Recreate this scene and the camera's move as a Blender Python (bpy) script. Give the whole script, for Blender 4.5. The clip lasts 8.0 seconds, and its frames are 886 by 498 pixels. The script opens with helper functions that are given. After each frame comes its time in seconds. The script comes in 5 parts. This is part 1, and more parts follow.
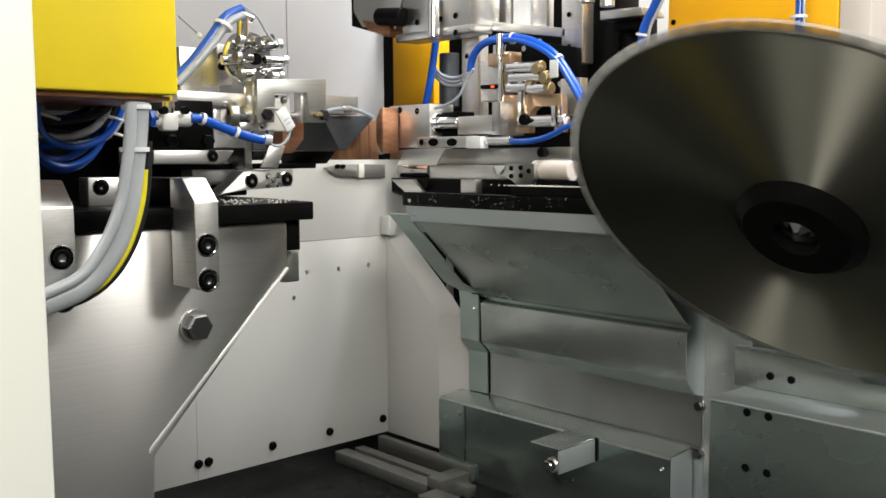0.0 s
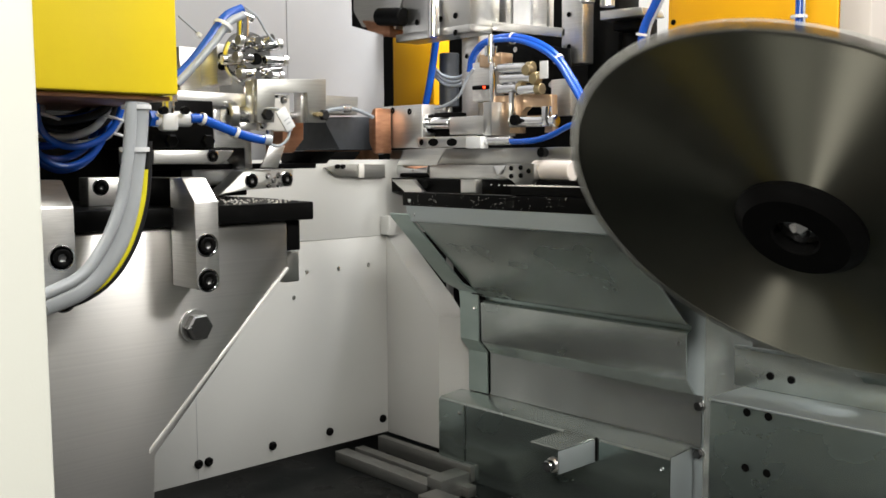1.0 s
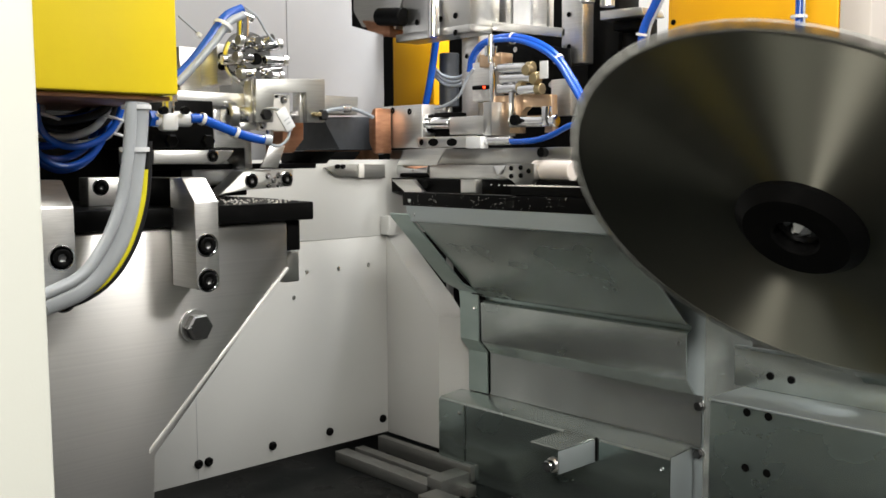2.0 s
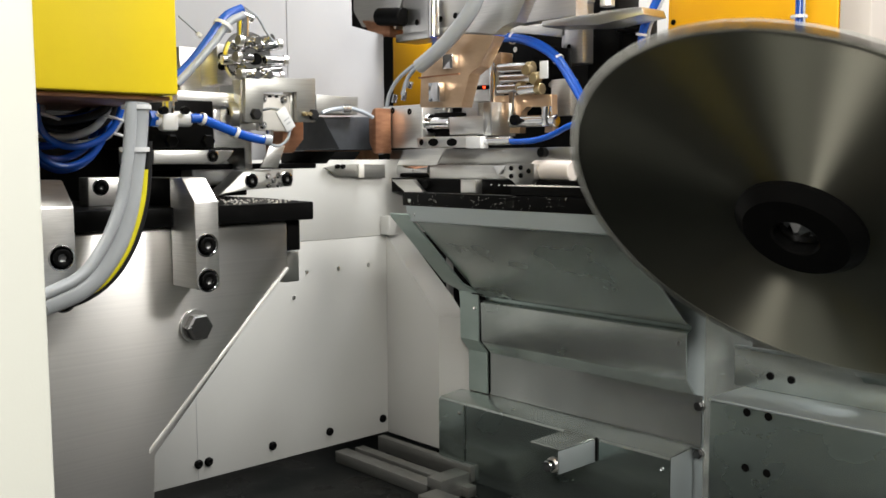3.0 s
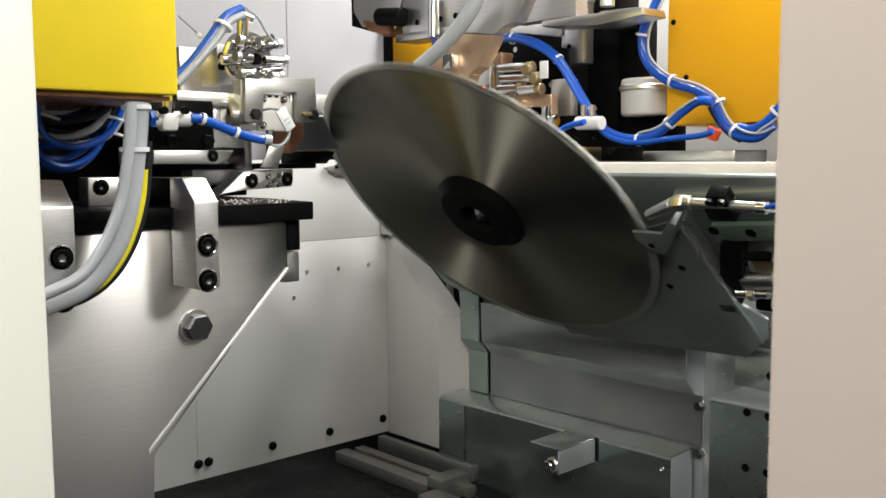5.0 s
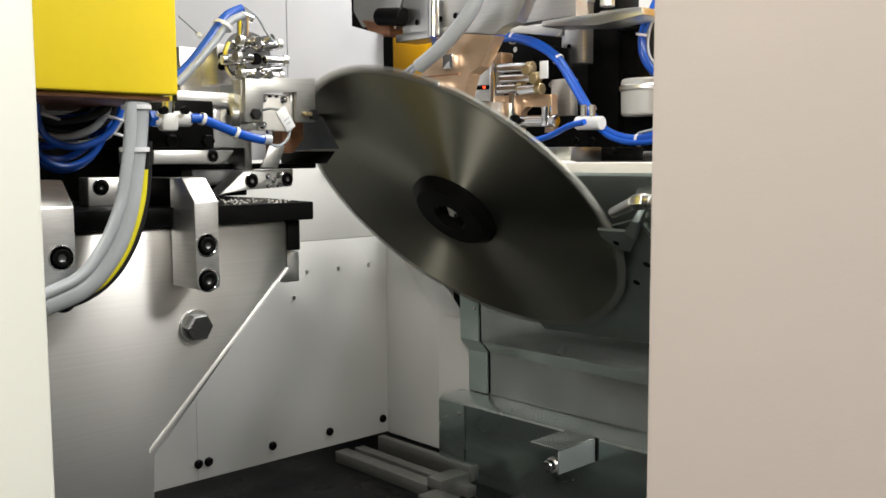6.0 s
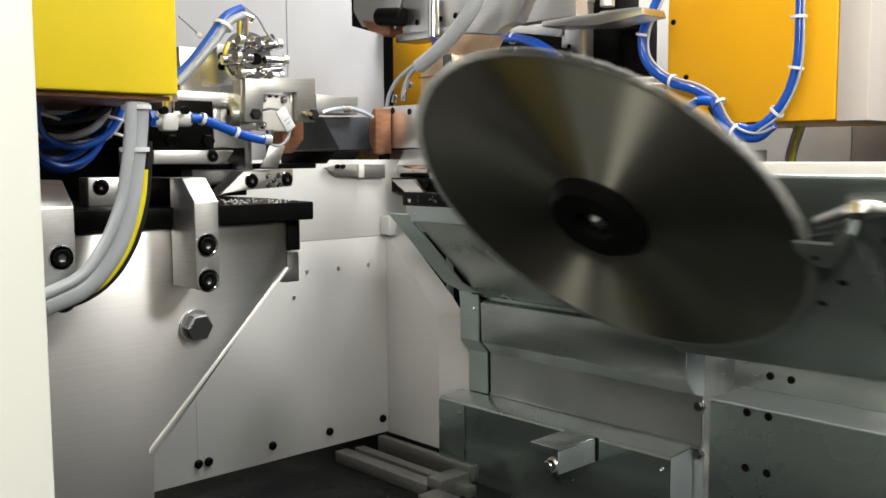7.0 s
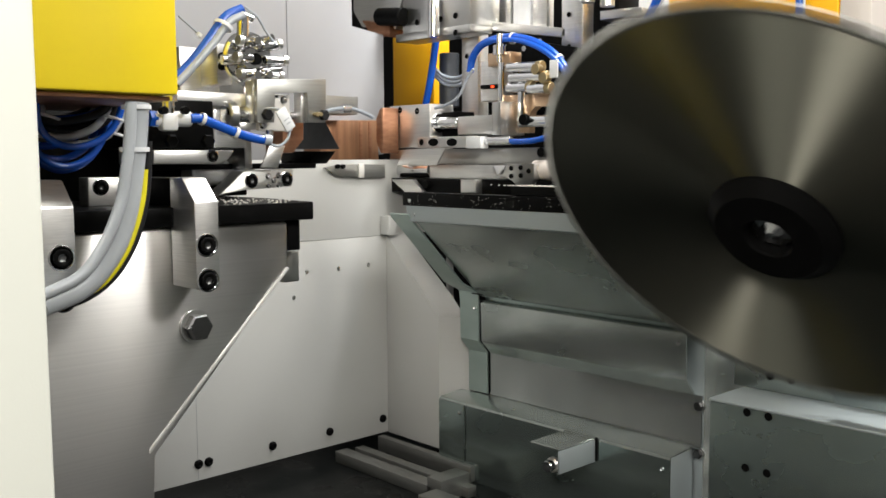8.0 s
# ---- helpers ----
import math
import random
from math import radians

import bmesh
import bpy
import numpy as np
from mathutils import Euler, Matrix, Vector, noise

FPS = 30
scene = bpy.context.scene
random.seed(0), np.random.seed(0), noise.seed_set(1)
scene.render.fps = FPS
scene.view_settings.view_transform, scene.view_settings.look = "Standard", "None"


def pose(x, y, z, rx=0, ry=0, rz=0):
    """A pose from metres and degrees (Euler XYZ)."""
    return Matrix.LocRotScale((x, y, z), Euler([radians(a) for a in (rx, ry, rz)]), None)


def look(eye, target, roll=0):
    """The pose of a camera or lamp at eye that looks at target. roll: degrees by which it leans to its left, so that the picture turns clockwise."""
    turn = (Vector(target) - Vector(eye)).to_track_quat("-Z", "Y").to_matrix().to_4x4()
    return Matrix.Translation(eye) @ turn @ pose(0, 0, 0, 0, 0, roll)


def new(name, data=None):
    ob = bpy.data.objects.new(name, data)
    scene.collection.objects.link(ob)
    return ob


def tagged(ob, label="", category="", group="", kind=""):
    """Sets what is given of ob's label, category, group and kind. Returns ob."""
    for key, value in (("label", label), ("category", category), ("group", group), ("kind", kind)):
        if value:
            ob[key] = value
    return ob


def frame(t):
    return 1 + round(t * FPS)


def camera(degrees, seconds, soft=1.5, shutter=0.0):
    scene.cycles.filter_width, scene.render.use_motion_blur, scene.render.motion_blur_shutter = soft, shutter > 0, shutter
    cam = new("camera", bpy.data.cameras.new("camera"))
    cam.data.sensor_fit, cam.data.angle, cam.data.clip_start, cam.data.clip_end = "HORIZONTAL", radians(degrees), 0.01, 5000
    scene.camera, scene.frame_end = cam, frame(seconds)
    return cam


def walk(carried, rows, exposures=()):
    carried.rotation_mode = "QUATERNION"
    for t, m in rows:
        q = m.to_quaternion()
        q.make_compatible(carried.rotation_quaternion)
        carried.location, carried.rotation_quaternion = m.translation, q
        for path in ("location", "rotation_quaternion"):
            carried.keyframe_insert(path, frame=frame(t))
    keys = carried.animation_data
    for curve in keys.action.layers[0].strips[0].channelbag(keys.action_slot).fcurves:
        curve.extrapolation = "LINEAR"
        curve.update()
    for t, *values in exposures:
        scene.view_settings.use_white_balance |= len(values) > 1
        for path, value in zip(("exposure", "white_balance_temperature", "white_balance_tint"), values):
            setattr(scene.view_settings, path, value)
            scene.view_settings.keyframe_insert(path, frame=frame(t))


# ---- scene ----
# Axes: the blade slide runs along x, y leads into the machine, z is up. Metres.
EYE = (0.0, 0.0, 1.35)
HEADING, DOWN = radians(42.95), radians(5.5)
AIM = (-math.cos(HEADING) * math.cos(DOWN), math.sin(HEADING) * math.cos(DOWN), 1.35 - math.sin(DOWN))
cam = camera(50.83, 8.0, soft=1.6, shutter=0.5)
walk(cam, [(0.0, look(EYE, AIM, -0.3)), (8.0, look(EYE, AIM, -0.3))])

# ---- light ----
world = bpy.data.worlds.new("workshop_air")
scene.world = world
world.use_nodes = True
world.node_tree.nodes["Background"].inputs[0].default_value = (0.9, 0.95, 1.0, 1)
world.node_tree.nodes["Background"].inputs[1].default_value = 0.07
scene.view_settings.exposure = 0.0


def area_lamp(name, eye, target, width, height, watts, colour):
    data = bpy.data.lights.new(name, "AREA")
    data.shape, data.size, data.size_y, data.energy, data.color = "RECTANGLE", width, height, watts, colour
    ob = new(name, data)
    ob.matrix_world = look(eye, target)
    return ob


area_lamp("machine_lamp", (0.55, 1.12, 2.1), (-1.1, 0.6, 1.1), 0.3, 0.25, 12.5, (1.0, 0.97, 0.92))
area_lamp("work_lamp", (0.3, -0.55, 1.95), (-0.75, 0.95, 1.1), 0.45, 0.3, 21, (1.0, 0.95, 0.88))
area_lamp("ceiling_lamp", (-0.5, -1.3, 2.6), (-0.8, 1.1, 1.35), 1.1, 0.4, 24, (1.0, 0.985, 0.93))
area_lamp("ceiling_lamp", (-0.35, 0.95, 2.95), (-0.6, 1.0, 1.2), 1.4, 0.25, 12, (1.0, 0.985, 0.93))
area_lamp("ceiling_lamp", (1.4, 0.4, 2.9), (0.6, 0.4, 0.0), 1.6, 0.3, 40, (1.0, 0.985, 0.93))
# unseen fill light, added to brighten the cabinet at the rear
area_lamp("rear_fill_light", (-0.75, 1.4, 2.5), (-0.85, 1.7, 1.4), 0.8, 0.15, 38, (1.0, 1.0, 1.0))


# ---- materials ----
def mat(name, colour, metal=0.0, rough=0.5, second=None, scale=(30, 30, 30), amount=0.5, rough_var=0.08,
        bump=0.05, fine=300.0, coat=0.0, spec=0.5, spots=0.0, spot_colour=(0.05, 0.05, 0.05)):
    """Two-scale surface: broad clouding or brushing (scale gives its stretch) and a fine grain in gloss and relief."""
    m = bpy.data.materials.new(name)
    m.use_nodes = True
    nt = m.node_tree
    n, link = nt.nodes, nt.links
    p = n["Principled BSDF"]
    p.inputs["Metallic"].default_value = metal
    p.inputs["Coat Weight"].default_value = coat
    p.inputs["Specular IOR Level"].default_value = spec
    p.inputs["Coat Roughness"].default_value = 0.15
    tc = n.new("ShaderNodeTexCoord")
    mp = n.new("ShaderNodeMapping")
    mp.inputs["Scale"].default_value = scale
    link.new(tc.outputs["Object"], mp.inputs[0])
    broad = n.new("ShaderNodeTexNoise")
    broad.inputs["Scale"].default_value, broad.inputs["Detail"].default_value = 1.0, 6.0
    link.new(mp.outputs[0], broad.inputs["Vector"])
    grain = n.new("ShaderNodeTexNoise")
    grain.inputs["Scale"].default_value, grain.inputs["Detail"].default_value = fine, 3.0
    link.new(tc.outputs["Object"], grain.inputs["Vector"])
    ramp = n.new("ShaderNodeMapRange")
    ramp.inputs[1].default_value, ramp.inputs[2].default_value = 0.3, 0.7
    ramp.inputs[3].default_value, ramp.inputs[4].default_value = 0.0, amount
    link.new(broad.outputs["Fac"], ramp.inputs[0])
    mix = n.new("ShaderNodeMix")
    mix.data_type = "RGBA"
    second = second or tuple(c * 0.72 for c in colour)
    mix.inputs[6].default_value, mix.inputs[7].default_value = (*colour, 1), (*second, 1)
    link.new(ramp.outputs[0], mix.inputs[0])
    out = mix.outputs[2]
    if spots:
        sp = n.new("ShaderNodeTexNoise")
        sp.inputs["Scale"].default_value, sp.inputs["Detail"].default_value = 55.0, 8.0
        link.new(tc.outputs["Object"], sp.inputs["Vector"])
        sr = n.new("ShaderNodeMapRange")
        sr.inputs[1].default_value, sr.inputs[2].default_value, sr.inputs[4].default_value = 0.6, 0.72, spots
        link.new(sp.outputs["Fac"], sr.inputs[0])
        mx = n.new("ShaderNodeMix")
        mx.data_type = "RGBA"
        mx.inputs[7].default_value = (*spot_colour, 1)
        link.new(sr.outputs[0], mx.inputs[0])
        link.new(out, mx.inputs[6])
        out = mx.outputs[2]
    link.new(out, p.inputs["Base Color"])
    rr = n.new("ShaderNodeMapRange")
    rr.inputs[3].default_value, rr.inputs[4].default_value = max(rough - rough_var, 0.02), rough + rough_var
    link.new(broad.outputs["Fac"], rr.inputs[0])
    link.new(rr.outputs[0], p.inputs["Roughness"])
    bp = n.new("ShaderNodeBump")
    bp.inputs["Strength"].default_value, bp.inputs["Distance"].default_value = bump, 0.001
    add = n.new("ShaderNodeMath")
    add.operation = "MULTIPLY_ADD"
    add.inputs[1].default_value = 0.12
    link.new(broad.outputs["Fac"], add.inputs[0])
    link.new(grain.outputs["Fac"], add.inputs[2])
    link.new(add.outputs[0], bp.inputs["Height"])
    link.new(bp.outputs[0], p.inputs["Normal"])
    return m


ALU = mat("brushed_aluminium", (0.8, 0.79, 0.77), 1, 0.36, (0.6, 0.595, 0.58), (25, 60, 900), 0.6, 0.08, 0.08)
ALU_PLATE = mat("milled_plate", (0.66, 0.65, 0.63), 1, 0.29, (0.56, 0.55, 0.54), (20, 2.5, 420), 0.6, 0.03, 0.06)


def brushed(m, along, amount):
    """Gloss stretched across fine brushing that runs along the given way."""
    n, link = m.node_tree.nodes, m.node_tree.links
    way = n.new("ShaderNodeCombineXYZ")
    for k in range(3):
        way.inputs[k].default_value = along[k]
    p = n["Principled BSDF"]
    p.inputs["Anisotropic"].default_value = amount
    link.new(way.outputs[0], p.inputs["Tangent"])


brushed(ALU_PLATE, (0, 0, 1), 0.75)
STEEL = mat("ground_steel", (0.6, 0.6, 0.58), 1, 0.3, (0.5, 0.49, 0.48), (25, 25, 25), 0.5, 0.05, 0.03)
CHROME = mat("chromed_steel", (0.75, 0.75, 0.76), 1, 0.12, (0.6, 0.6, 0.6), (80, 80, 80), 0.4, 0.05, 0.02)
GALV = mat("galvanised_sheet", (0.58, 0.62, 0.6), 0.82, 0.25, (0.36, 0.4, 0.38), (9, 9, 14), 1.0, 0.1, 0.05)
# darker copy of the galvanised sheet: shade of fronts and groove put into colour
GALV_SHADE = mat("galvanised_sheet_shade", (0.34, 0.4, 0.38), 0.9, 0.26, (0.23, 0.285, 0.27), (8, 8, 12), 0.8, 0.1, 0.05)
WHITE = mat("white_powder_coat", (0.54, 0.54, 0.52), 0, 0.42, (0.49, 0.49, 0.47), (5, 5, 5), 0.6, 0.05, 0.05, 900)
PANEL = mat("warm_grey_front_panel", (0.37, 0.325, 0.295), 0.15, 0.38, (0.36, 0.32, 0.29), (14, 14, 60), 0.8, 0.06, 0.05, 700, spots=0.12, spot_colour=(0.33, 0.28, 0.25))
CREAM = mat("warm_white_enamel", (0.62, 0.565, 0.52), 0, 0.42, (0.55, 0.5, 0.46), (6, 6, 6), 0.7, 0.05, 0.04, 900, spots=0.12, spot_colour=(0.55, 0.5, 0.46))
GREY = mat("light_grey_enamel", (0.35, 0.35, 0.36), 0, 0.45, (0.31, 0.31, 0.32), (6, 6, 6), 0.6, 0.05, 0.04, 900)
YELLOW = mat("yellow_enamel", (0.9, 0.7, 0.015), 0, 0.35, (0.8, 0.55, 0.015), (4, 4, 4), 0.6, 0.05, 0.03, 700, coat=0.3)
ORANGE = mat("orange_yellow_enamel", (0.83, 0.42, 0.012), 0, 0.35, (0.78, 0.37, 0.008), (4, 4, 4), 0.6, 0.05, 0.03, 700, spec=0.2)
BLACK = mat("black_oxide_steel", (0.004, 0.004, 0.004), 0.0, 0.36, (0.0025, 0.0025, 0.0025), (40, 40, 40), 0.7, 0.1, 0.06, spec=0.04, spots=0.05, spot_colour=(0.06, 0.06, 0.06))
SHEET = mat("dull_zinc_plated_sheet", (0.22, 0.25, 0.235), 0.7, 0.34, (0.16, 0.185, 0.175), (10, 10, 10), 0.7, 0.06, 0.04, 700)
GALV_CHIPS = mat("chip_dusted_sheet", (0.4, 0.42, 0.41), 0.88, 0.24, (0.26, 0.28, 0.27), (7, 7, 7), 1.0, 0.1, 0.06, 500, spots=0.1, spot_colour=(0.45, 0.45, 0.43))
STRIP = mat("pale_zinc_strip", (0.42, 0.5, 0.47), 0.7, 0.4, (0.34, 0.42, 0.39), (14, 14, 20), 0.8, 0.1, 0.06)
POST = mat("pale_post_enamel", (0.56, 0.57, 0.52), 0, 0.4, (0.52, 0.53, 0.48), (4, 4, 3), 0.7, 0.05, 0.05, 700)
FORK = mat("brushed_grey_steel", (0.38, 0.38, 0.36), 0.9, 0.4, (0.3, 0.3, 0.285), (30, 20, 400), 0.6, 0.06, 0.06)
PALE_ALU = mat("bead_blasted_aluminium", (0.7, 0.68, 0.64), 0.3, 0.5, (0.64, 0.62, 0.58), (60, 60, 60), 0.5)
# pale, half-metallic colour that holds the highlight of a chamfer
EDGE = mat("edge_highlight", (0.68, 0.67, 0.65), 0.4, 0.35, (0.7, 0.69, 0.67), (30, 30, 30), 0.5)
# paler copy of the sheet: the light it catches put into the colour
ZINC_LIT = mat("zinc_sheet_lit", (0.42, 0.465, 0.475), 0.55, 0.38, (0.4, 0.45, 0.46), (9, 9, 9), 0.8, 0.08, 0.05)
GREEN = mat("green_grey_enamel", (0.2, 0.28, 0.22), 0.2, 0.4, (0.15, 0.22, 0.17), (20, 20, 20), 0.6, 0.06, 0.04)
BRASSY = mat("dull_brass", (0.45, 0.36, 0.2), 0.9, 0.35)
RUBBER = mat("black_rubber", (0.012, 0.012, 0.013), 0, 0.5, spec=0.2)
TRAY = mat("oily_tray_floor", (0.008, 0.008, 0.008), 0.0, 0.3, (0.004, 0.006, 0.006), (12, 12, 12), 0.9, 0.15, 0.15, 200, spec=0.1, spots=0.4, spot_colour=(0.05, 0.05, 0.046))
SLATE = mat("slate_blue_casting", (0.055, 0.06, 0.07), 0.3, 0.42, (0.035, 0.04, 0.045), (60, 60, 60), 0.7, 0.1, 0.06)
COPPER = mat("bronze_block", (0.42, 0.21, 0.12), 0.75, 0.36, (0.26, 0.12, 0.07), (40, 40, 160), 0.8, 0.1, 0.08, spots=0.3, spot_colour=(0.15, 0.07, 0.04))
# upright colour streaks here are reflections put into the bronze
BANDED = mat("bronze_with_reflections", (0.42, 0.22, 0.12), 0.6, 0.38, (0.22, 0.11, 0.06), (30, 70, 4), 1.0, 0.1, 0.08, spots=0.2, spot_colour=(0.15, 0.07, 0.04))
BOLT = mat("dull_zinc", (0.14, 0.14, 0.14), 1, 0.3, (0.1, 0.1, 0.1), (80, 80, 80), 0.6)
TAN = mat("tan_anodised_plate", (0.6, 0.43, 0.29), 0.8, 0.32, (0.5, 0.34, 0.22), (40, 40, 100), 0.6, 0.08, 0.05)
BLUE = mat("blue_air_hose", (0.01, 0.085, 0.46), 0, 0.2, (0.008, 0.06, 0.34), (30, 30, 30), 0.6, 0.04, 0.02)
CLEAR = mat("pale_hose", (0.36, 0.39, 0.43), 0, 0.2, (0.28, 0.31, 0.35), (30, 30, 30), 0.6, 0.04, 0.02)
GREYCABLE = mat("grey_cable_sheath", (0.4, 0.42, 0.44), 0, 0.3, (0.33, 0.35, 0.37), (30, 30, 30), 0.6, 0.05, 0.03)
EARTH = mat("yellow_earth_wire", (0.75, 0.66, 0.02), 0, 0.35)
NYLON = mat("white_nylon", (0.72, 0.73, 0.74), 0, 0.4)
RED = mat("red_plastic", (0.6, 0.08, 0.02), 0, 0.35)
CONCRETE = mat("workshop_concrete", (0.3, 0.3, 0.29), 0, 0.6, (0.22, 0.22, 0.21), (3, 3, 3), 0.8, 0.1, 0.1)
PLASTER = mat("workshop_plaster", (0.5, 0.5, 0.49), 0, 0.7, (0.44, 0.44, 0.43), (2, 2, 2), 0.7, 0.05, 0.05)


def blade_material():
    """Dark steel with circular grinding marks: gloss stretched across the grooves, faint rings."""
    m = mat("ground_saw_steel", (0.26, 0.255, 0.21), 1, 0.42, (0.215, 0.21, 0.175), (6, 6, 6), 0.5, 0.02, 0.0)
    nt = m.node_tree
    n, link = nt.nodes, nt.links
    p = n["Principled BSDF"]
    p.inputs["Anisotropic"].default_value = 1.0
    p.inputs["Anisotropic Rotation"].default_value = 0.25
    tg = n.new("ShaderNodeTangent")
    tg.direction_type, tg.axis = "RADIAL", "Z"
    link.new(tg.outputs[0], p.inputs["Tangent"])
    return m


BLADE = blade_material()


# ---- building helpers ----
ORIGIN = {}


def thing(name, base, label, category, group="", kind=""):
    ob = new(name)
    ob.location = base
    ORIGIN[ob.name] = Vector(base)
    return tagged(ob, label, category, group, kind)


def link_mesh(name, bm, material, shift):
    bmesh.ops.translate(bm, verts=bm.verts, vec=shift)
    me = bpy.data.meshes.new(name)
    bmesh.ops.recalc_face_normals(bm, faces=bm.faces)
    bm.to_mesh(me)
    bm.free()
    me.materials.append(material)
    me.polygons.foreach_set("use_smooth", [True] * len(me.polygons))
    me.set_sharp_from_angle(angle=radians(32))
    return new(name, me)


def part(name, bm, material, parent, label=""):
    o = ORIGIN[parent.name]
    ob = link_mesh(name, bm, material, -o)
    ob.parent = parent
    ORIGIN[ob.name] = o
    return tagged(ob, label)


def solid(name, bm, material, label, category, base, kind="", group=""):
    """A top-level thing of one mesh."""
    ob = link_mesh(name, bm, material, -Vector(base))
    ob.location = base
    ORIGIN[ob.name] = Vector(base)
    return tagged(ob, label, category, group, kind)


def box(xs, ys, zs, bev=0.0015, bm=None):
    bm = bm or bmesh.new()
    v = [bm.verts.new((x, y, z)) for x in xs for y in ys for z in zs]
    f = [bm.faces.new([v[i] for i in q]) for q in ((0, 1, 3, 2), (4, 6, 7, 5), (0, 4, 5, 1), (2, 3, 7, 6), (0, 2, 6, 4), (1, 5, 7, 3))]
    if bev:
        bmesh.ops.bevel(bm, geom=list({e for q in f for e in q.edges}), offset=bev, segments=2, profile=0.5, affect="EDGES")
    return bm


def prism(points, axis, a0, a1, bev=0.0015, bm=None):
    """A polygon drawn across the axis (yz, xz or xy) and drawn out from a0 to a1."""
    bm = bm or bmesh.new()

    def at(p, a):
        return {"x": (a, p[0], p[1]), "y": (p[0], a, p[1]), "z": (p[0], p[1], a)}[axis]
    lo = [bm.verts.new(at(p, a0)) for p in points]
    hi = [bm.verts.new(at(p, a1)) for p in points]
    k = len(points)
    f = [bm.faces.new(lo), bm.faces.new(hi[::-1])] + [bm.faces.new((lo[i], hi[i], hi[(i + 1) % k], lo[(i + 1) % k])) for i in range(k)]
    if bev:
        bmesh.ops.bevel(bm, geom=list({e for q in f for e in q.edges}), offset=bev, segments=2, profile=0.5, affect="EDGES")
    return bm


def lathe(profile, centre, axis, n=28, bm=None, close=True):
    """A profile of (radius, height) turned round the axis from the centre."""
    bm = bm or bmesh.new()
    turn = Vector(axis).to_track_quat("Z", "Y").to_matrix()
    rings = []
    for r, h in profile:
        if r < 1e-6:
            rings.append([bm.verts.new(Vector(centre) + turn @ Vector((0, 0, h)))])
        else:
            rings.append([bm.verts.new(Vector(centre) + turn @ Vector((r * math.cos(a), r * math.sin(a), h))) for a in (2 * math.pi * i / n for i in range(n))])
    for a, b in zip(rings, rings[1:]):
        for i in range(n):
            j = (i + 1) % n
            q = [a[i % len(a)], a[j % len(a)], b[j % len(b)], b[i % len(b)]]
            q = list(dict.fromkeys(q))
            if len(q) > 2:
                bm.faces.new(q)
    return bm


def rod(p0, p1, r, r1=None, n=20, bm=None, cham=0.0):
    p0, p1 = Vector(p0), Vector(p1)
    h = (p1 - p0).length
    r1 = r if r1 is None else r1
    c = min(cham or 0.08 * r, h * 0.3)
    return lathe([(0, 0), (r - c, 0), (r, c), (r1, h - c), (r1 - c, h), (0, h)], p0, p1 - p0, n, bm)


def curve_points(points, step=7):
    p = [Vector(q) for q in points]
    p = [2 * p[0] - p[1], *p, 2 * p[-1] - p[-2]]
    out = []
    for a, b, c, d in zip(p, p[1:], p[2:], p[3:]):
        for i in range(step):
            t = i / step
            out.append(0.5 * (2 * b + (c - a) * t + (2 * a - 5 * b + 4 * c - d) * t * t + (3 * b - a - 3 * c + d) * t ** 3))
    return out + [p[-2]]


def tube(points, r, n=14, bm=None, step=7):
    """A round hose through the points."""
    bm = bm or bmesh.new()
    pts = curve_points(points, step)
    side = None
    rings = []
    for i, q in enumerate(pts):
        along = (pts[min(i + 1, len(pts) - 1)] - pts[max(i - 1, 0)]).normalized()
        side = along.orthogonal().normalized() if side is None else (side - along * side.dot(along)).normalized()
        up = along.cross(side)
        rings.append([bm.verts.new(q + r * (math.cos(a) * side + math.sin(a) * up)) for a in (2 * math.pi * k / n for k in range(n))])
    for a, b in zip(rings, rings[1:]):
        for k in range(n):
            bm.faces.new((a[k], a[(k + 1) % n], b[(k + 1) % n], b[k]))
    bm.faces.new(rings[0][::-1])
    bm.faces.new(rings[-1])
    return bm


def socket_screw(parent, at, axis, r, length=0.006, material=None):
    """A socket-head screw, its head standing proud of the surface at 'at'."""
    h = length
    bm = lathe([(r * 1.25, -0.001), (r * 1.25, 0.0), (r, 0.0), (r, h * 0.8), (r * 0.86, h), (r * 0.58, h), (r * 0.5, h * 0.9), (r * 0.5, h * 0.25), (0, h * 0.2)], at, axis, 24)
    part("counterbore", lathe([(r * 1.2, 0.0), (r * 1.45, 0.0), (r * 1.45, 0.0006), (r * 1.3, 0.0009), (r * 1.2, 0.0004), (r * 1.2, 0.0)], at, axis, 28), CHROME, parent, "bright rim of the counterbore")
    key = lathe([(0, h * 0.22), (r * 0.46, h * 0.22), (r * 0.46, h * 0.5), (r * 0.3, h * 0.35), (0, h * 0.3)], at, axis, 6)
    part("hexagon_socket", key, BOLT, parent)
    return part("socket_screw", bm, material or BLACK, parent, "black socket-head screw")


def hex_bolt(parent, at, axis, r, h):
    washer = part("washer", lathe([(r * 0.6, 0), (r * 1.2, 0), (r * 1.2, 0.003), (r * 0.6, 0.003)], at, axis, 28), STEEL, parent)
    a = Vector(axis).normalized()
    bm = lathe([(0, 0.003), (r, 0.003), (r, h * 0.85), (r * 0.86, h), (0, h)], at, axis, 6)
    return part("bolt_head", bm, BOLT, parent, "zinc-plated hexagon bolt head"), washer


def small_screws(parent, places, axis, r=0.005, h=0.004, material=None, name="button_screw"):
    for at in places:
        part(name, lathe([(r, 0), (r, h * 0.4), (r * 0.7, h), (r * 0.4, h), (r * 0.35, h * 0.4), (0, h * 0.35)], at, axis, 14), material or STEEL, parent)


